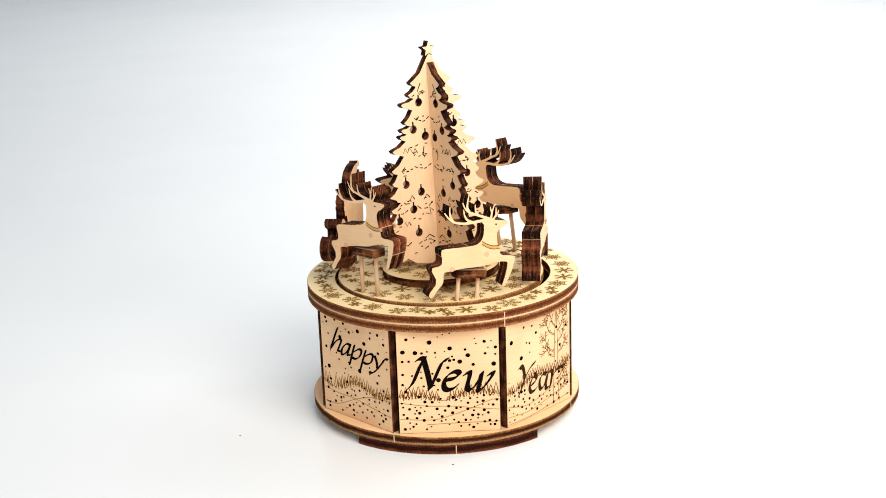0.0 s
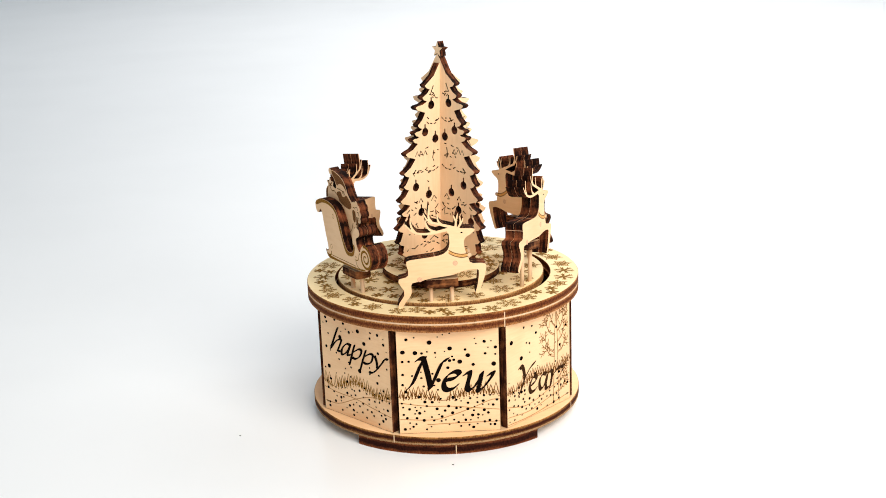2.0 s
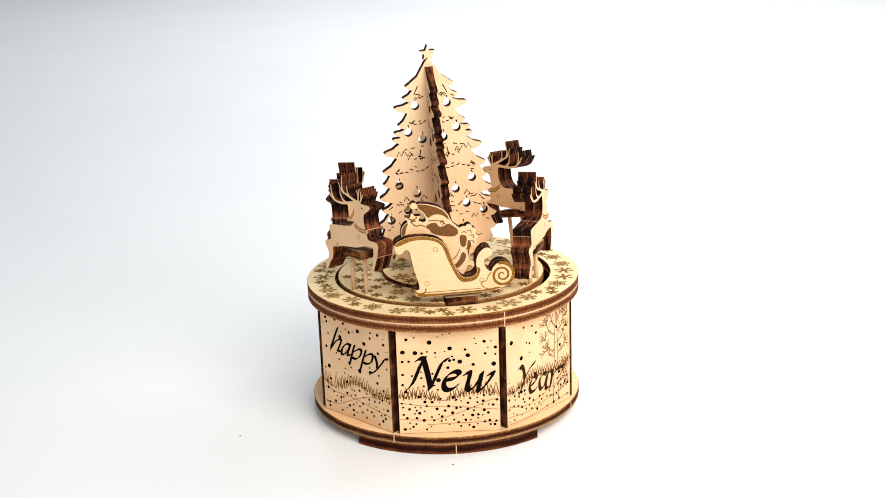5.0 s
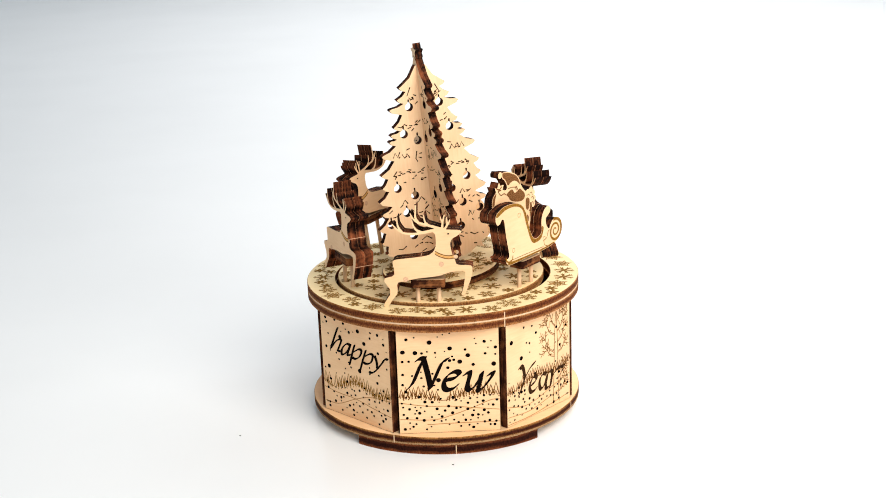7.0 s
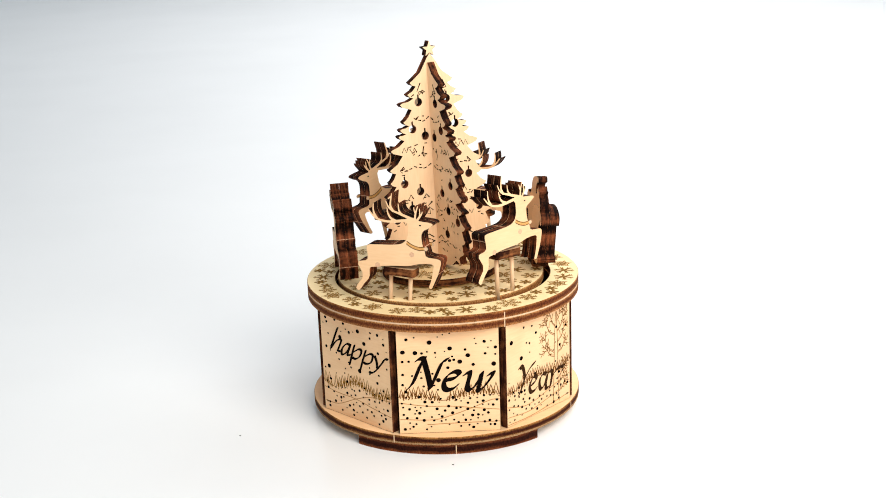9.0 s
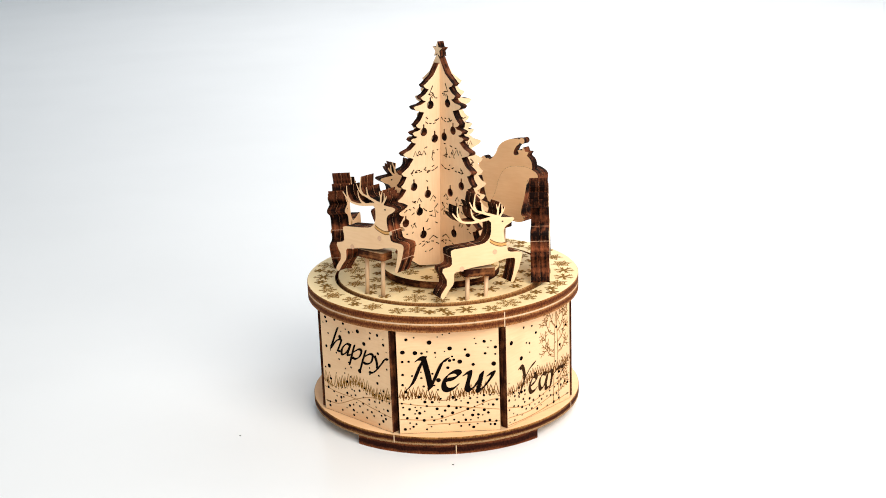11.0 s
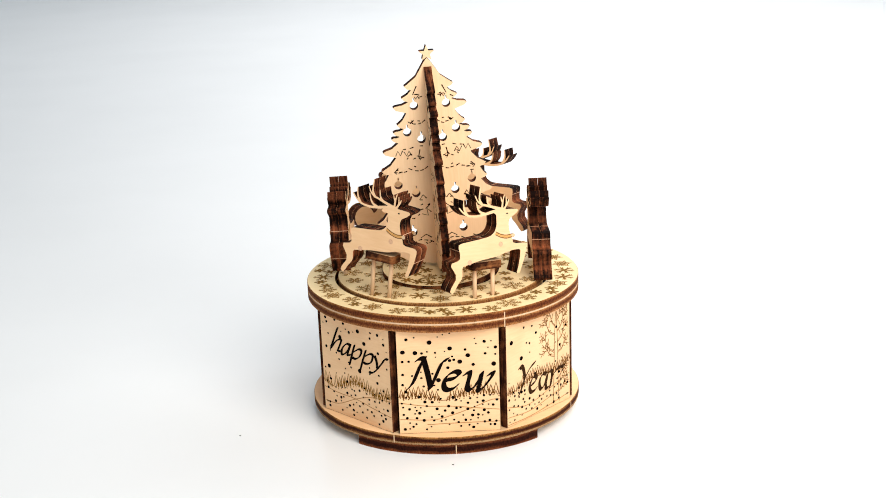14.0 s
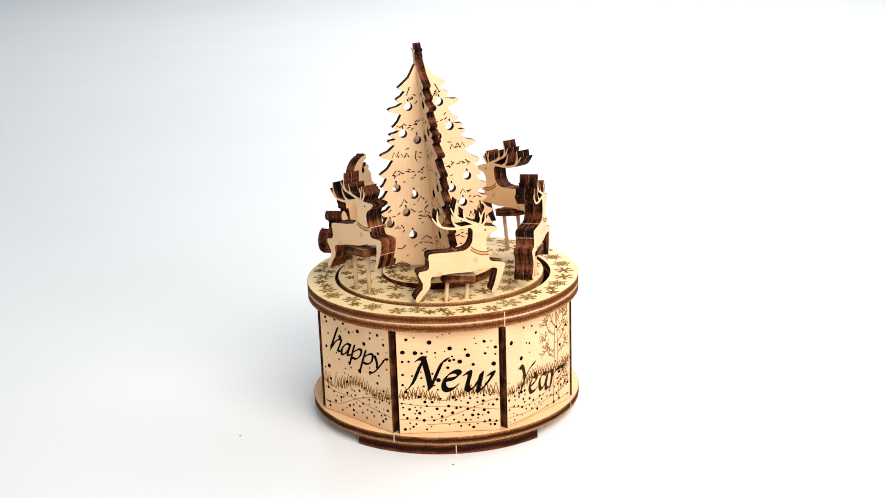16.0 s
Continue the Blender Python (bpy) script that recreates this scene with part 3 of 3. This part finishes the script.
def zigzag(x, z, w, h, n):
    return [(x + w * k / n, z + (h if k % 2 else 0)) for k in range(n + 1)]


def garland(x0, x1, z, dip, n):
    """Dashes along a hanging bow."""
    out = []
    for k in range(n):
        a, b = (k + 0.12) / n, (k + 0.82) / n
        out.append([(x0 + (x1 - x0) * f, z - dip * 4 * f * (1 - f)) for f in (a, (a + b) / 2, b)])
    return out


def needle_marks(parent, seed, y, sides):
    """Short burnt strokes and bows across the boughs, alike on every half."""
    rnd = random.Random(seed)
    strokes = [[(4.4, 121.0), (5.2, 119.4), (5.9, 118.0)], zigzag(3.6, 116.6, 1.8, 0.9, 3), [(7.4, 116.9), (8.6, 116.3)], [(8.6, 108.0), (9.8, 107.4), (11.0, 107.9)]]
    strokes += [zigzag(7.6, 96.4, 2.8, 1.7, 3), zigzag(11.0, 98.6, 2.6, -1.8, 3), zigzag(10.8, 95.0, 3.2, 1.2, 3), [(4.6, 98.0), (5.2, 95.4), (4.6, 94.0)], [(7.0, 99.4), (8.4, 99.0)]]
    strokes += [[(13.0, 92.0), (14.4, 90.6), (13.6, 89.8)], zigzag(10.2, 79.6, 2.0, 1.6, 2), zigzag(14.2, 80.6, 3.2, -2.2, 3), [(3.6, 79.6), (4.8, 81.0), (6.2, 79.2)], [(16.4, 78.0), (17.8, 77.0)]]
    strokes += [[(2.2, 74.4), (3.8, 76.0), (3.4, 73.2), (5.6, 74.0)], zigzag(12.2, 70.6, 2.4, 1.5, 3), [(2.6, 64.6), (4.6, 66.0), (6.6, 64.8)], [(12.4, 64.2), (14.0, 63.2), (15.6, 63.6)], [(5.2, 61.6), (7.0, 60.8)]]
    strokes += garland(1.8, 8.4, 109.0, 1.6, 4) + garland(2.0, 9.4, 91.8, 1.4, 4) + garland(9.6, 15.0, 90.8, 0.3, 3) + garland(2.2, 9.6, 78.0, 2.4, 3) + garland(13.0, 18.6, 76.6, 1.2, 3) + garland(2.0, 10.0, 62.6, -1.6, 4)
    for _ in range(46):
        z = rnd.choice((117, 108, 98, 96, 91, 88, 80, 78, 73, 70, 64, 61)) + rnd.uniform(-1.4, 1.4)
        x, L, a = rnd.uniform(2.2, 4 + (125 - z) * 0.26), rnd.uniform(0.7, 1.5), rnd.uniform(-0.9, 0.7)
        strokes.append([(x, z), (x + L * math.cos(a), z + L * math.sin(a))])
    strokes = [q for q in strokes if all(math.hypot(p[0] - a, p[1] - b) > 2.0 for p in q for a, b in ORNAMENTS)]
    bm = bmesh.new()
    for s in sides:
        for line in strokes:
            jx, jz = rnd.uniform(-0.25, 0.25), rnd.uniform(-0.25, 0.25)
            pts = [(s * (a + jx), b + jz) for a, b in line]
            if star_plate(np.array([q[0] for q in pts]), np.array([q[1] for q in pts])).max() < -0.3:
                for side in (-1, 1):
                    ribbon(bm, pts, 0.45, side * (y + 0.03), 0.28)
    tagged(part("needle_engraving", bm, SOOT, parent, "short burnt needle strokes and bows"), kind="stuff")


def christmas_tree():
    t = thing("christmas_tree", "plywood fir tree of crossed star-topped plates with cut-out baubles", "christmas tree")
    off = Matrix.Translation((0, 0, -TREE_Z * MM))
    disc = part("tree_stand", ring_bm(0, 21.5, 51.0, 53.5, bevel=0.12), [DISC_FACE, EDGE_Z], t, "round plywood stand with golden snowflakes")
    disc.matrix_basis = off
    scatter_flakes(disc, 53.5, 3, 21.2, 2000, 23)
    sp = part("spindle", rod_bm(0, 0, 47, 51.1, 3.0, 20), PEG, t)
    sp.matrix_basis = off
    a = part("star_plate", plate_bm(star_plate, (-24, 24, 52, 138), -1.4, 1.4, 0.2), [TREE_FACE, EDGE_Y], t, "full fir plate with a star on top")
    a.matrix_basis = off
    needle_marks(a, 31, 1.4, (-1, 1))
    for k in (0, 1):
        w = part("wing_plate", plate_bm(wing_plate, (0, 24, 52, 131), -1.4, 1.4, 0.2), [TREE_FACE, EDGE_Y], t)
        w.matrix_basis = off @ Matrix.Translation((0, 0, -0.7 * MM)) @ Matrix.Rotation(math.pi / 2 + k * math.pi, 4, "Z")
        needle_marks(w, 32 + k, 1.4, (1,))
    return t


tree = christmas_tree()

# ---- reindeer ----
BODY = [(-11.3, 9.0), (-5.7, 9.6), (-2.3, 9.9), (1.1, 10.5), (2.8, 11.8), (3.6, 13.9), (3.5, 16.6), (3.4, 17.7), (2.5, 18.4),
        (5.1, 19.4), (7.1, 19.3), (11.6, 19.1), (12.5, 18.5), (10.9, 17.1), (9.0, 16.1), (8.3, 14.4), (8.9, 11.0),
        (9.8, 9.1), (10.3, 7.0), (15.1, 6.9), (15.9, 6.0), (15.1, 2.0), (13.6, -2.0), (12.9, -3.8), (11.6, -3.7), (12.5, -1.0), (13.1, 2.5),
        (13.2, 4.8), (10.3, 4.8), (7.6, 4.3), (4.3, 3.2), (0.9, 2.8), (-2.4, 2.5), (-4.7, 2.1), (-6.2, 1.8), (-7.9, 1.4), (-10.1, 1.0), (-9.9, -2.7), (-11.9, -5.1), (-13.1, -7.1), (-14.0, -8.1), (-15.1, -6.8), (-12.0, -2.3), (-15.0, 2.5), (-10.9, 3.4),
        (-10.9, 5.8), (-11.4, 7.4)]
ANTLERS = [([(6.1, 19.2), (2.8, 19.0), (-0.8, 18.3), (-4.1, 17.9), (-7.3, 18.3), (-9.4, 19.5), (-11.0, 21.3)], 0.6, 0.22), ([(-7.9, 18.6), (-8.9, 20.2), (-9.3, 21.8), (-9.3, 23.6)], 0.45, 0.16),
           ([(-0.8, 18.3), (-2.8, 19.2), (-3.9, 20.8), (-4.3, 22.6)], 0.5, 0.16), ([(6.1, 19.3), (2.8, 20.3), (0.2, 21.1), (-2.4, 21.9), (-3.8, 23.0), (-4.8, 24.9)], 0.55, 0.18),
           ([(-2.2, 21.8), (-3.1, 23.6), (-3.0, 25.8), (-2.8, 27.7)], 0.45, 0.16), ([(1.3, 20.7), (0.1, 22.1), (-0.3, 24.4)], 0.42, 0.16),
           ([(6.6, 19.3), (7.5, 21.0), (7.4, 23.5)], 0.42, 0.16), ([(5.8, 19.4), (6.1, 22.1), (6.7, 24.3)], 0.42, 0.16),
           ([(7.5, 20.6), (8.2, 21.8), (8.4, 22.6)], 0.3, 0.16), ([(6.0, 21.8), (5.6, 22.6), (5.3, 23.7)], 0.3, 0.16)]


def reindeer_shape(X, Z):
    X = X + 0.3
    d = d_poly(X, Z, cut_corners(BODY, 0.2))
    for pts, a, b in ANTLERS:
        d = np.minimum(d, d_stroke(X, Z, pts, a, b))
    return d


def plank_and_pegs(t, width):
    def shape(X, Z):
        return np.hypot(np.maximum(np.abs(X) - width / 2 + 1.2, 0), np.maximum(np.abs(Z) - 3.0 + 1.2, 0)) - 1.2
    part("seat_plank", flat_plate(shape, (-width / 2 - 1, width / 2 + 1, -4.5, 4.5), -1.0, 1.8, 0.2), [FACE, EDGE_Z], t, "charred plywood plank")
    for x in (-3.6, 3.6):
        part("peg", rod_bm(x, 0, -16.0, -0.6, 0.75), PEG, t)


LAYER = 3.35


def cut_tabs(t, sdf, places, y0, y1):
    """Pale fibres across a charred rim, where a piece was broken out of its sheet."""
    for x, z in places:
        for _ in range(8):
            q = [float(sdf(np.array([x + a]), np.array([z + b]))[0]) for a, b in ((0, 0), (0.02, 0), (0, 0.02))]
            gx, gz = (q[1] - q[0]) / 0.02, (q[2] - q[0]) / 0.02
            k = q[0] / max(gx * gx + gz * gz, 0.2)
            x, z = x - k * gx, z - k * gz
        bm = bmesh.new()
        bmesh.ops.create_cube(bm, size=1, matrix=Matrix.Translation((x * MM, (y0 + y1) / 2 * MM, z * MM)) @ Matrix.Rotation(-math.atan2(gz, gx), 4, "Y")
                              @ Matrix.Diagonal((0.1 * MM, (y1 - y0 - 0.2) * MM, 0.17 * MM, 1)))
        part("uncut_sliver", bm, DOWEL, t)


def reindeer():
    t = thing("reindeer", "leaping plywood reindeer of two glued layers on two pegs", "reindeer", "carousel figures")
    me = None
    for k in range(2):
        y = -LAYER + k * LAYER
        if me is None:
            ob = part("plywood_layer", plate_bm(reindeer_shape, (-17, 17, -10, 29), 0.04, LAYER - 0.04, 0.17), [FACE, EDGE_Y], t)
            me = ob.data
        else:
            ob = new("plywood_layer", me)
            ob.parent = t
        ob.location.y = y * MM
        # collar, bell, eye and dowels on the outer face and on the inner one
        face, out = (0.04, -1) if k == 0 else (LAYER - 0.04, 1)
        band = [(2.9, 11.3), (4.8, 10.3), (7.2, 9.7), (9.7, 10.0)]
        bm = bmesh.new()
        ribbon(bm, smooth_line(band), 1.0, face + out * 0.02)
        part("collar", bm, STRAP, ob, "toasted golden collar strap")
        bm = bmesh.new()
        for s in (-0.55, 0.55):
            ribbon(bm, smooth_line([(x, z + s) for x, z in band]), 0.26, face + out * 0.03)
        part("collar_seam", bm, SCORCH, ob, "scorched collar lines")
        bm = bmesh.new()
        spot(bm, 9.9, 9.9, 0.72, face + out * 0.06, 10)
        part("bell", bm, PALE, ob)
        bm = bmesh.new()
        spot(bm, 7.5, 17.8, 0.42, face + out * 0.03, 8, 0.6)
        part("eye", bm, DARK, ob)
        for x, z in ((4.9, 7.3), (-7.4, 2.2)):
            bm = bmesh.new()
            spot(bm, x, z, 0.9, face + out * 0.03, 14)
            part("joint_mark", bm, DOWEL, ob, "round pinkish dowel mark")
    cut_tabs(t, reindeer_shape, ((-11.6, 6.4), (-2.0, 9.8), (9.0, 10.2), (14.6, 1.6)), -LAYER, LAYER)
    plank_and_pegs(t, 11.6)
    return t


# ---- sleigh ----
SLEIGH = [(-19.1, 23.9), (-16.0, 24.6), (-10.0, 24.2), (-6.1, 22.5), (-3.9, 19.0), (-2.9, 16.0), (-1.7, 12.1), (0.2, 9.1), (2.1, 8.4), (4.5, 8.9),
          (5.8, 10.3), (5.2, 14.0), (6.3, 17.0), (8.5, 18.8), (10.6, 18.4), (11.2, 16.4), (9.6, 15.2), (8.0, 14.6), (8.4, 11.6), (10.4, 9.8),
          (11.0, 11.5), (13.0, 13.2), (16.0, 13.0), (18.2, 10.6), (18.2, 7.4), (15.8, 4.6), (12.8, 3.6), (6.9, 3.0), (-1.1, 3.0), (-11.1, 2.8),
          (-13.4, 2.7), (-15.6, 3.4), (-16.6, 5.6), (-14.4, 5.4), (-14.3, 7.4), (-15.7, 12.0), (-16.6, 16.5), (-17.1, 19.6), (-18.4, 20.4), (-19.6, 18.7), (-21.2, 18.6), (-22.2, 20.6),
          (-21.8, 22.6)]


def sleigh_shape(X, Z):
    d = d_poly(X, Z, cut_corners(SLEIGH, 0.25))
    d = np.maximum(d, -np.maximum(np.abs(Z - 4.75) - 0.18, np.abs(X + 15.9) - 0.6))
    return d


HAT = [(-13.4, 34.9), (-9.4, 34.1), (-5.6, 32.6), (-3.6, 30.7), (-2.6, 28.2), (-3.9, 29.5), (-5.7, 30.7), (-8.3, 30.7), (-10.0, 29.4), (-11.4, 31.9), (-13.2, 33.2)]
BEARD = [(-9.6, 27.7), (-11.1, 26.6), (-9.7, 25.6), (-8.8, 24.1), (-5.2, 22.9), (-1.6, 22.4), (0.1, 23.3), (0.0, 25.0), (-1.9, 26.5), (-3.1, 27.4), (-4.6, 26.5), (-6.4, 26.2), (-7.2, 28.0)]
GIFT_STAR = [(-17.8, 30.4), (-16.2, 30.2), (-15.3, 32.0), (-14.4, 30.6), (-12.5, 30.6), (-13.4, 28.6), (-16.6, 28.4)]


def rider_shape(X, Z):
    body = [(-19.3, 21), (-19.4, 25.5), (-18.7, 27.6), (-16.6, 29.0), (-13.6, 29.2), (-11.4, 28.2), (-10.4, 29.2), (-11.8, 31.9), (-13.6, 33.0), (-13.7, 35.0), (-9.4, 34.5),
            (-5.5, 33.0), (-3.3, 30.9), (-2.2, 28.0), (0.4, 25.4), (2.0, 25.2), (3.4, 25.6), (5.0, 24.6), (5.4, 22.0), (5.4, 19.6), (4.0, 18.5), (3.0, 12.0), (1.0, 8.0), (-10, 8.0)]
    d = np.minimum(d_poly(X, Z, cut_corners(body, 0.25)), d_poly(X, Z, GIFT_STAR))
    for x, z, r in ((-14.6, 34.2, 1.15), (1.8, 24.6, 1.3), (3.7, 25.3, 1.2), (5.0, 23.9, 1.25), (5.6, 21.8, 1.2), (5.2, 19.8, 1.1)):
        d = np.minimum(d, d_disc(X, Z, x, z, r))
    return d


def rider_cut(X, Z):
    return np.maximum(rider_shape(X, Z), 0.06 - sleigh_shape(X, Z))


def sleigh():
    t = thing("sleigh", "plywood sleigh with scrolled runners and a bearded rider figurine", "sleigh", "carousel figures")
    side = part("side_board", plate_bm(sleigh_shape, (-24, 20, 0, 27), 0.04, LAYER - 0.04, 0.2), [FACE, EDGE_Y], t, "scrolled plywood side with a scorched border")
    side.location.y = -LAYER * MM
    back = new("side_board", side.data)
    back.parent = t
    back.location.y = 0
    bm = bmesh.new()

    def border(X, Z):
        d = sleigh_shape(X, Z)
        lim = np.minimum(d_stroke(X, Z, [(-21, 22.6), (-16, 24.2), (-10, 24), (-5.4, 21.5), (-2.8, 15), (0, 9), (2.1, 8.2), (4.6, 8.8), (5.6, 11)], 1.15, 1.15),
                         d_stroke(X, Z, [(-14.5, 3.0), (-6, 2.7), (6.9, 2.8), (13, 3.4)], 1.0, 1.0))
        return np.maximum(d + 0.12, lim)
    plate_bm(border, (-24, 20, 0, 27), 0.0, 0.0, 0.2, bm)
    part("border", bm, GOLD, side, "scorched hatched border band")
    bm = bmesh.new()
    th = np.linspace(0, 4.4 * math.pi, 60)
    ribbon(bm, [(14.2 + (0.5 + 0.28 * a) * math.cos(a + 0.6), 8.6 + (0.5 + 0.28 * a) * math.sin(a + 0.6)) for a in th], 0.45, 0.005, 1.15)
    ribbon(bm, smooth_line([(6.8, 6.6), (8.6, 7.0), (9.6, 9.0), (10.4, 9.8)]), 0.28, 0.008)
    ribbon(bm, smooth_line([(6.8, 6.6), (7.4, 4.9), (9.4, 3.9), (12.0, 4.2)]), 0.28, 0.011)
    ribbon(bm, [(-13.8, 4.4), (-6, 4.4), (6.6, 4.3)], 0.22, 0.014)
    ribbon(bm, smooth_line([(-16.2, 5.9), (-15.5, 4.5), (-13.8, 4.0), (-12.5, 4.6), (-12.1, 5.9)]), 0.7, 0.017, 0.4)
    part("scroll_line", bm, GOLD, side, "scorched spiral scroll")
    bm = bmesh.new()
    for x, z in ((-8.3, 19.4), (-11.7, 7.6), (7.1, 7.2)):
        ribbon(bm, [(x + 0.75 * math.cos(a), z + 0.75 * math.sin(a)) for a in np.linspace(0, 2 * math.pi, 15)], 0.2, 0.02)
    part("dowel_marks", bm, FAINT, side)
    bm = plate_bm(rider_cut, (-21, 8, 6, 37), 0.04, LAYER - 0.04, 0.2)

    def marks(pts):
        return lambda X, Z: np.maximum(d_poly(X, Z, cut_corners(pts, 0.25)), rider_cut(X, Z) + 0.15)
    arm = [(0.6, 22.9), (2.1, 22.9), (3.1, 21.9), (2.5, 18.5), (0.9, 18.5), (0.4, 21.0)]
    leg = [(1.2, 17.2), (2.7, 15.7), (1.8, 13.1), (-0.9, 10.8), (-2.6, 11.8), (-0.1, 13.6)]
    rim = [(-19.2, 21.5), (-19.3, 25.4), (-18.5, 27.5), (-16.5, 28.8), (-17.6, 26.4), (-18.0, 24.0)]
    for pts in (HAT, BEARD, arm, leg, rim, [(-16.4, 28.7), (-15.2, 29.6), (-13.4, 28.8)], [(3.0, 21.0), (4.4, 20.6), (4.2, 16.4), (3.0, 14.6)]):
        plate_bm(marks(pts), (-21, 8, 6, 37), 0.0, 0.0, 0.2, bm, caps=2)
    first = len(bm.faces)
    # brim, ear, sack folds, coat hem, parcels
    for line, w in (([(-10.0, 28.7), (-7.8, 28.6), (-5.6, 28.2), (-4.0, 27.0)], 0.3), ([(-5.9, 27.4), (-5.6, 28.3), (-4.8, 28.2), (-4.7, 27.4), (-5.3, 27.0)], 0.3),
                    ([(-15.9, 28.8), (-14.2, 27.2), (-12.4, 27.4), (-11.0, 26.6)], 0.35), ([(0.4, 18.0), (-0.8, 15.6), (-2.8, 13.8)], 0.3), ([(1.2, 23.6), (2.2, 24.0), (2.9, 23.4)], 0.28),
                    ([(3.2, 24.2), (4.2, 24.3), (4.6, 23.2)], 0.28), ([(4.0, 22.4), (5.0, 22.6), (5.4, 21.4)], 0.28), ([(4.2, 20.6), (5.0, 20.6), (5.2, 19.6)], 0.28), ([(2.6, 17.8), (3.6, 18.6), (4.4, 18.4)], 0.4),
                    ([(-16.9, 30.2), (-15.2, 29.4), (-13.6, 30.2)], 0.4)):
        ribbon(bm, smooth_line(line, 4), w, -0.01)
    bm.faces.ensure_lookup_table()
    for f in bm.faces[first:]:
        f.material_index = 2
    part("figurine", bm, [FACE, EDGE_Y, HATCH], t, "flat plywood rider figurine with pointed hat and sack")
    plank_and_pegs(t, 11.6)
    return t


# ---- carousel figures: each rides round and bobs four times a turn ----
SPEED, START, RIDE_R, RIDE_Z, BOB, AXIS = 22.10, -73.81, 35.38, 61.55, 4.36, (-0.24, 0.07)
first = reindeer()
# each rider: offset along the ring, outward shift, height, bob delay, yaw, nod, lean, looseness on its pegs
riders = []
for k, d, dr, dz, nod in ((0, -0.82, -0.48, 0.42, 8.76), (1, -1.23, 0.30, 0.44, 1.93), (3, 1.24, 0.95, -0.06, 2.57), (4, 1.0, 0.16, -0.63, 6.36), (5, -0.57, -0.62, -0.16, 4.53)):
    deer = first if k == 0 else copy_thing(first, Matrix.Identity(4))
    riders.append((deer, -60 * k + d, dr, dz, 0.1, 3.59, nod, 0.82, 1.0))
riders.append((sleigh(), -116.3, 0.7, -6.1, 4.4, -3.4, -0.5, 1.6, 0.15))


# the spring motor runs a little unevenly: seconds, degrees ahead of the even pace
UNEVEN = ((0, 1.4, 2.4, 3.5, 4.2, 6.4, 7.0, 7.8, 8.4, 9.2, 11.4, 16), (0, -0.3, 0.5, 0.1, -1.7, 1.8, 0.2, -0.2, -0.5, 0.9, -0.3, 0))


def turned(t):
    return SPEED * t + float(np.interp(t, *UNEVEN))


def rider_pose(off, dr, dz, lag, yaw, nod, lean, loose, t):
    """A rider follows the slightly uneven ring track and rocks a little, being glued on slightly askew and loose on its pegs."""
    a = START + off + turned(t)
    up, side = math.sin(radians(a)), math.cos(radians(a))
    z = RIDE_Z + dz - BOB * math.cos(radians(4 * (a - lag))) + 0.6 * up
    r = RIDE_R + dr + 0.48 * math.cos(radians(2 * a)) + 0.22 * math.sin(radians(2 * a))
    nod += loose * (1.93 * side + 2.35 * up)
    lean += loose * (4.0 * up - 1.13 * side)
    return (Matrix.Translation((AXIS[0] * MM, AXIS[1] * MM, 0)) @ Matrix.Rotation(radians(a + 90), 4, "Z") @ Matrix.Translation((0, -r * MM, z * MM))
            @ Matrix.Rotation(radians(yaw), 4, "Z") @ Matrix.Rotation(radians(nod), 4, "Y") @ Matrix.Rotation(radians(lean), 4, "X"))


def tree_pose(t):
    """The tree turns the other way, on a spindle that leans a little, and stands a little askew on it."""
    phi = radians(-90 - 40.49 * (t - 3.054))
    d = radians(68.6)
    own = Matrix.Rotation(radians(2.95), 4, Vector((-math.sin(d), math.cos(d), 0)))
    lean = Matrix.Rotation(radians(-1.13), 4, "Y") @ Matrix.Rotation(radians(1.64), 4, "X")
    return Matrix.Translation((-0.57 * MM, -1.29 * MM, TREE_Z * MM)) @ lean @ Matrix.Rotation(phi, 4, "Z") @ own


def motions():
    times = [i * 0.2 for i in range(81)]
    walk(turntable, [(t, pose(-0.7 * MM, 0, 0, 0, 0, turned(t))) for t in times])
    walk(tree, [(t, tree_pose(t)) for t in times])
    for ob, *own in riders:
        walk(ob, [(t, rider_pose(*own, t)) for t in times])


motions()
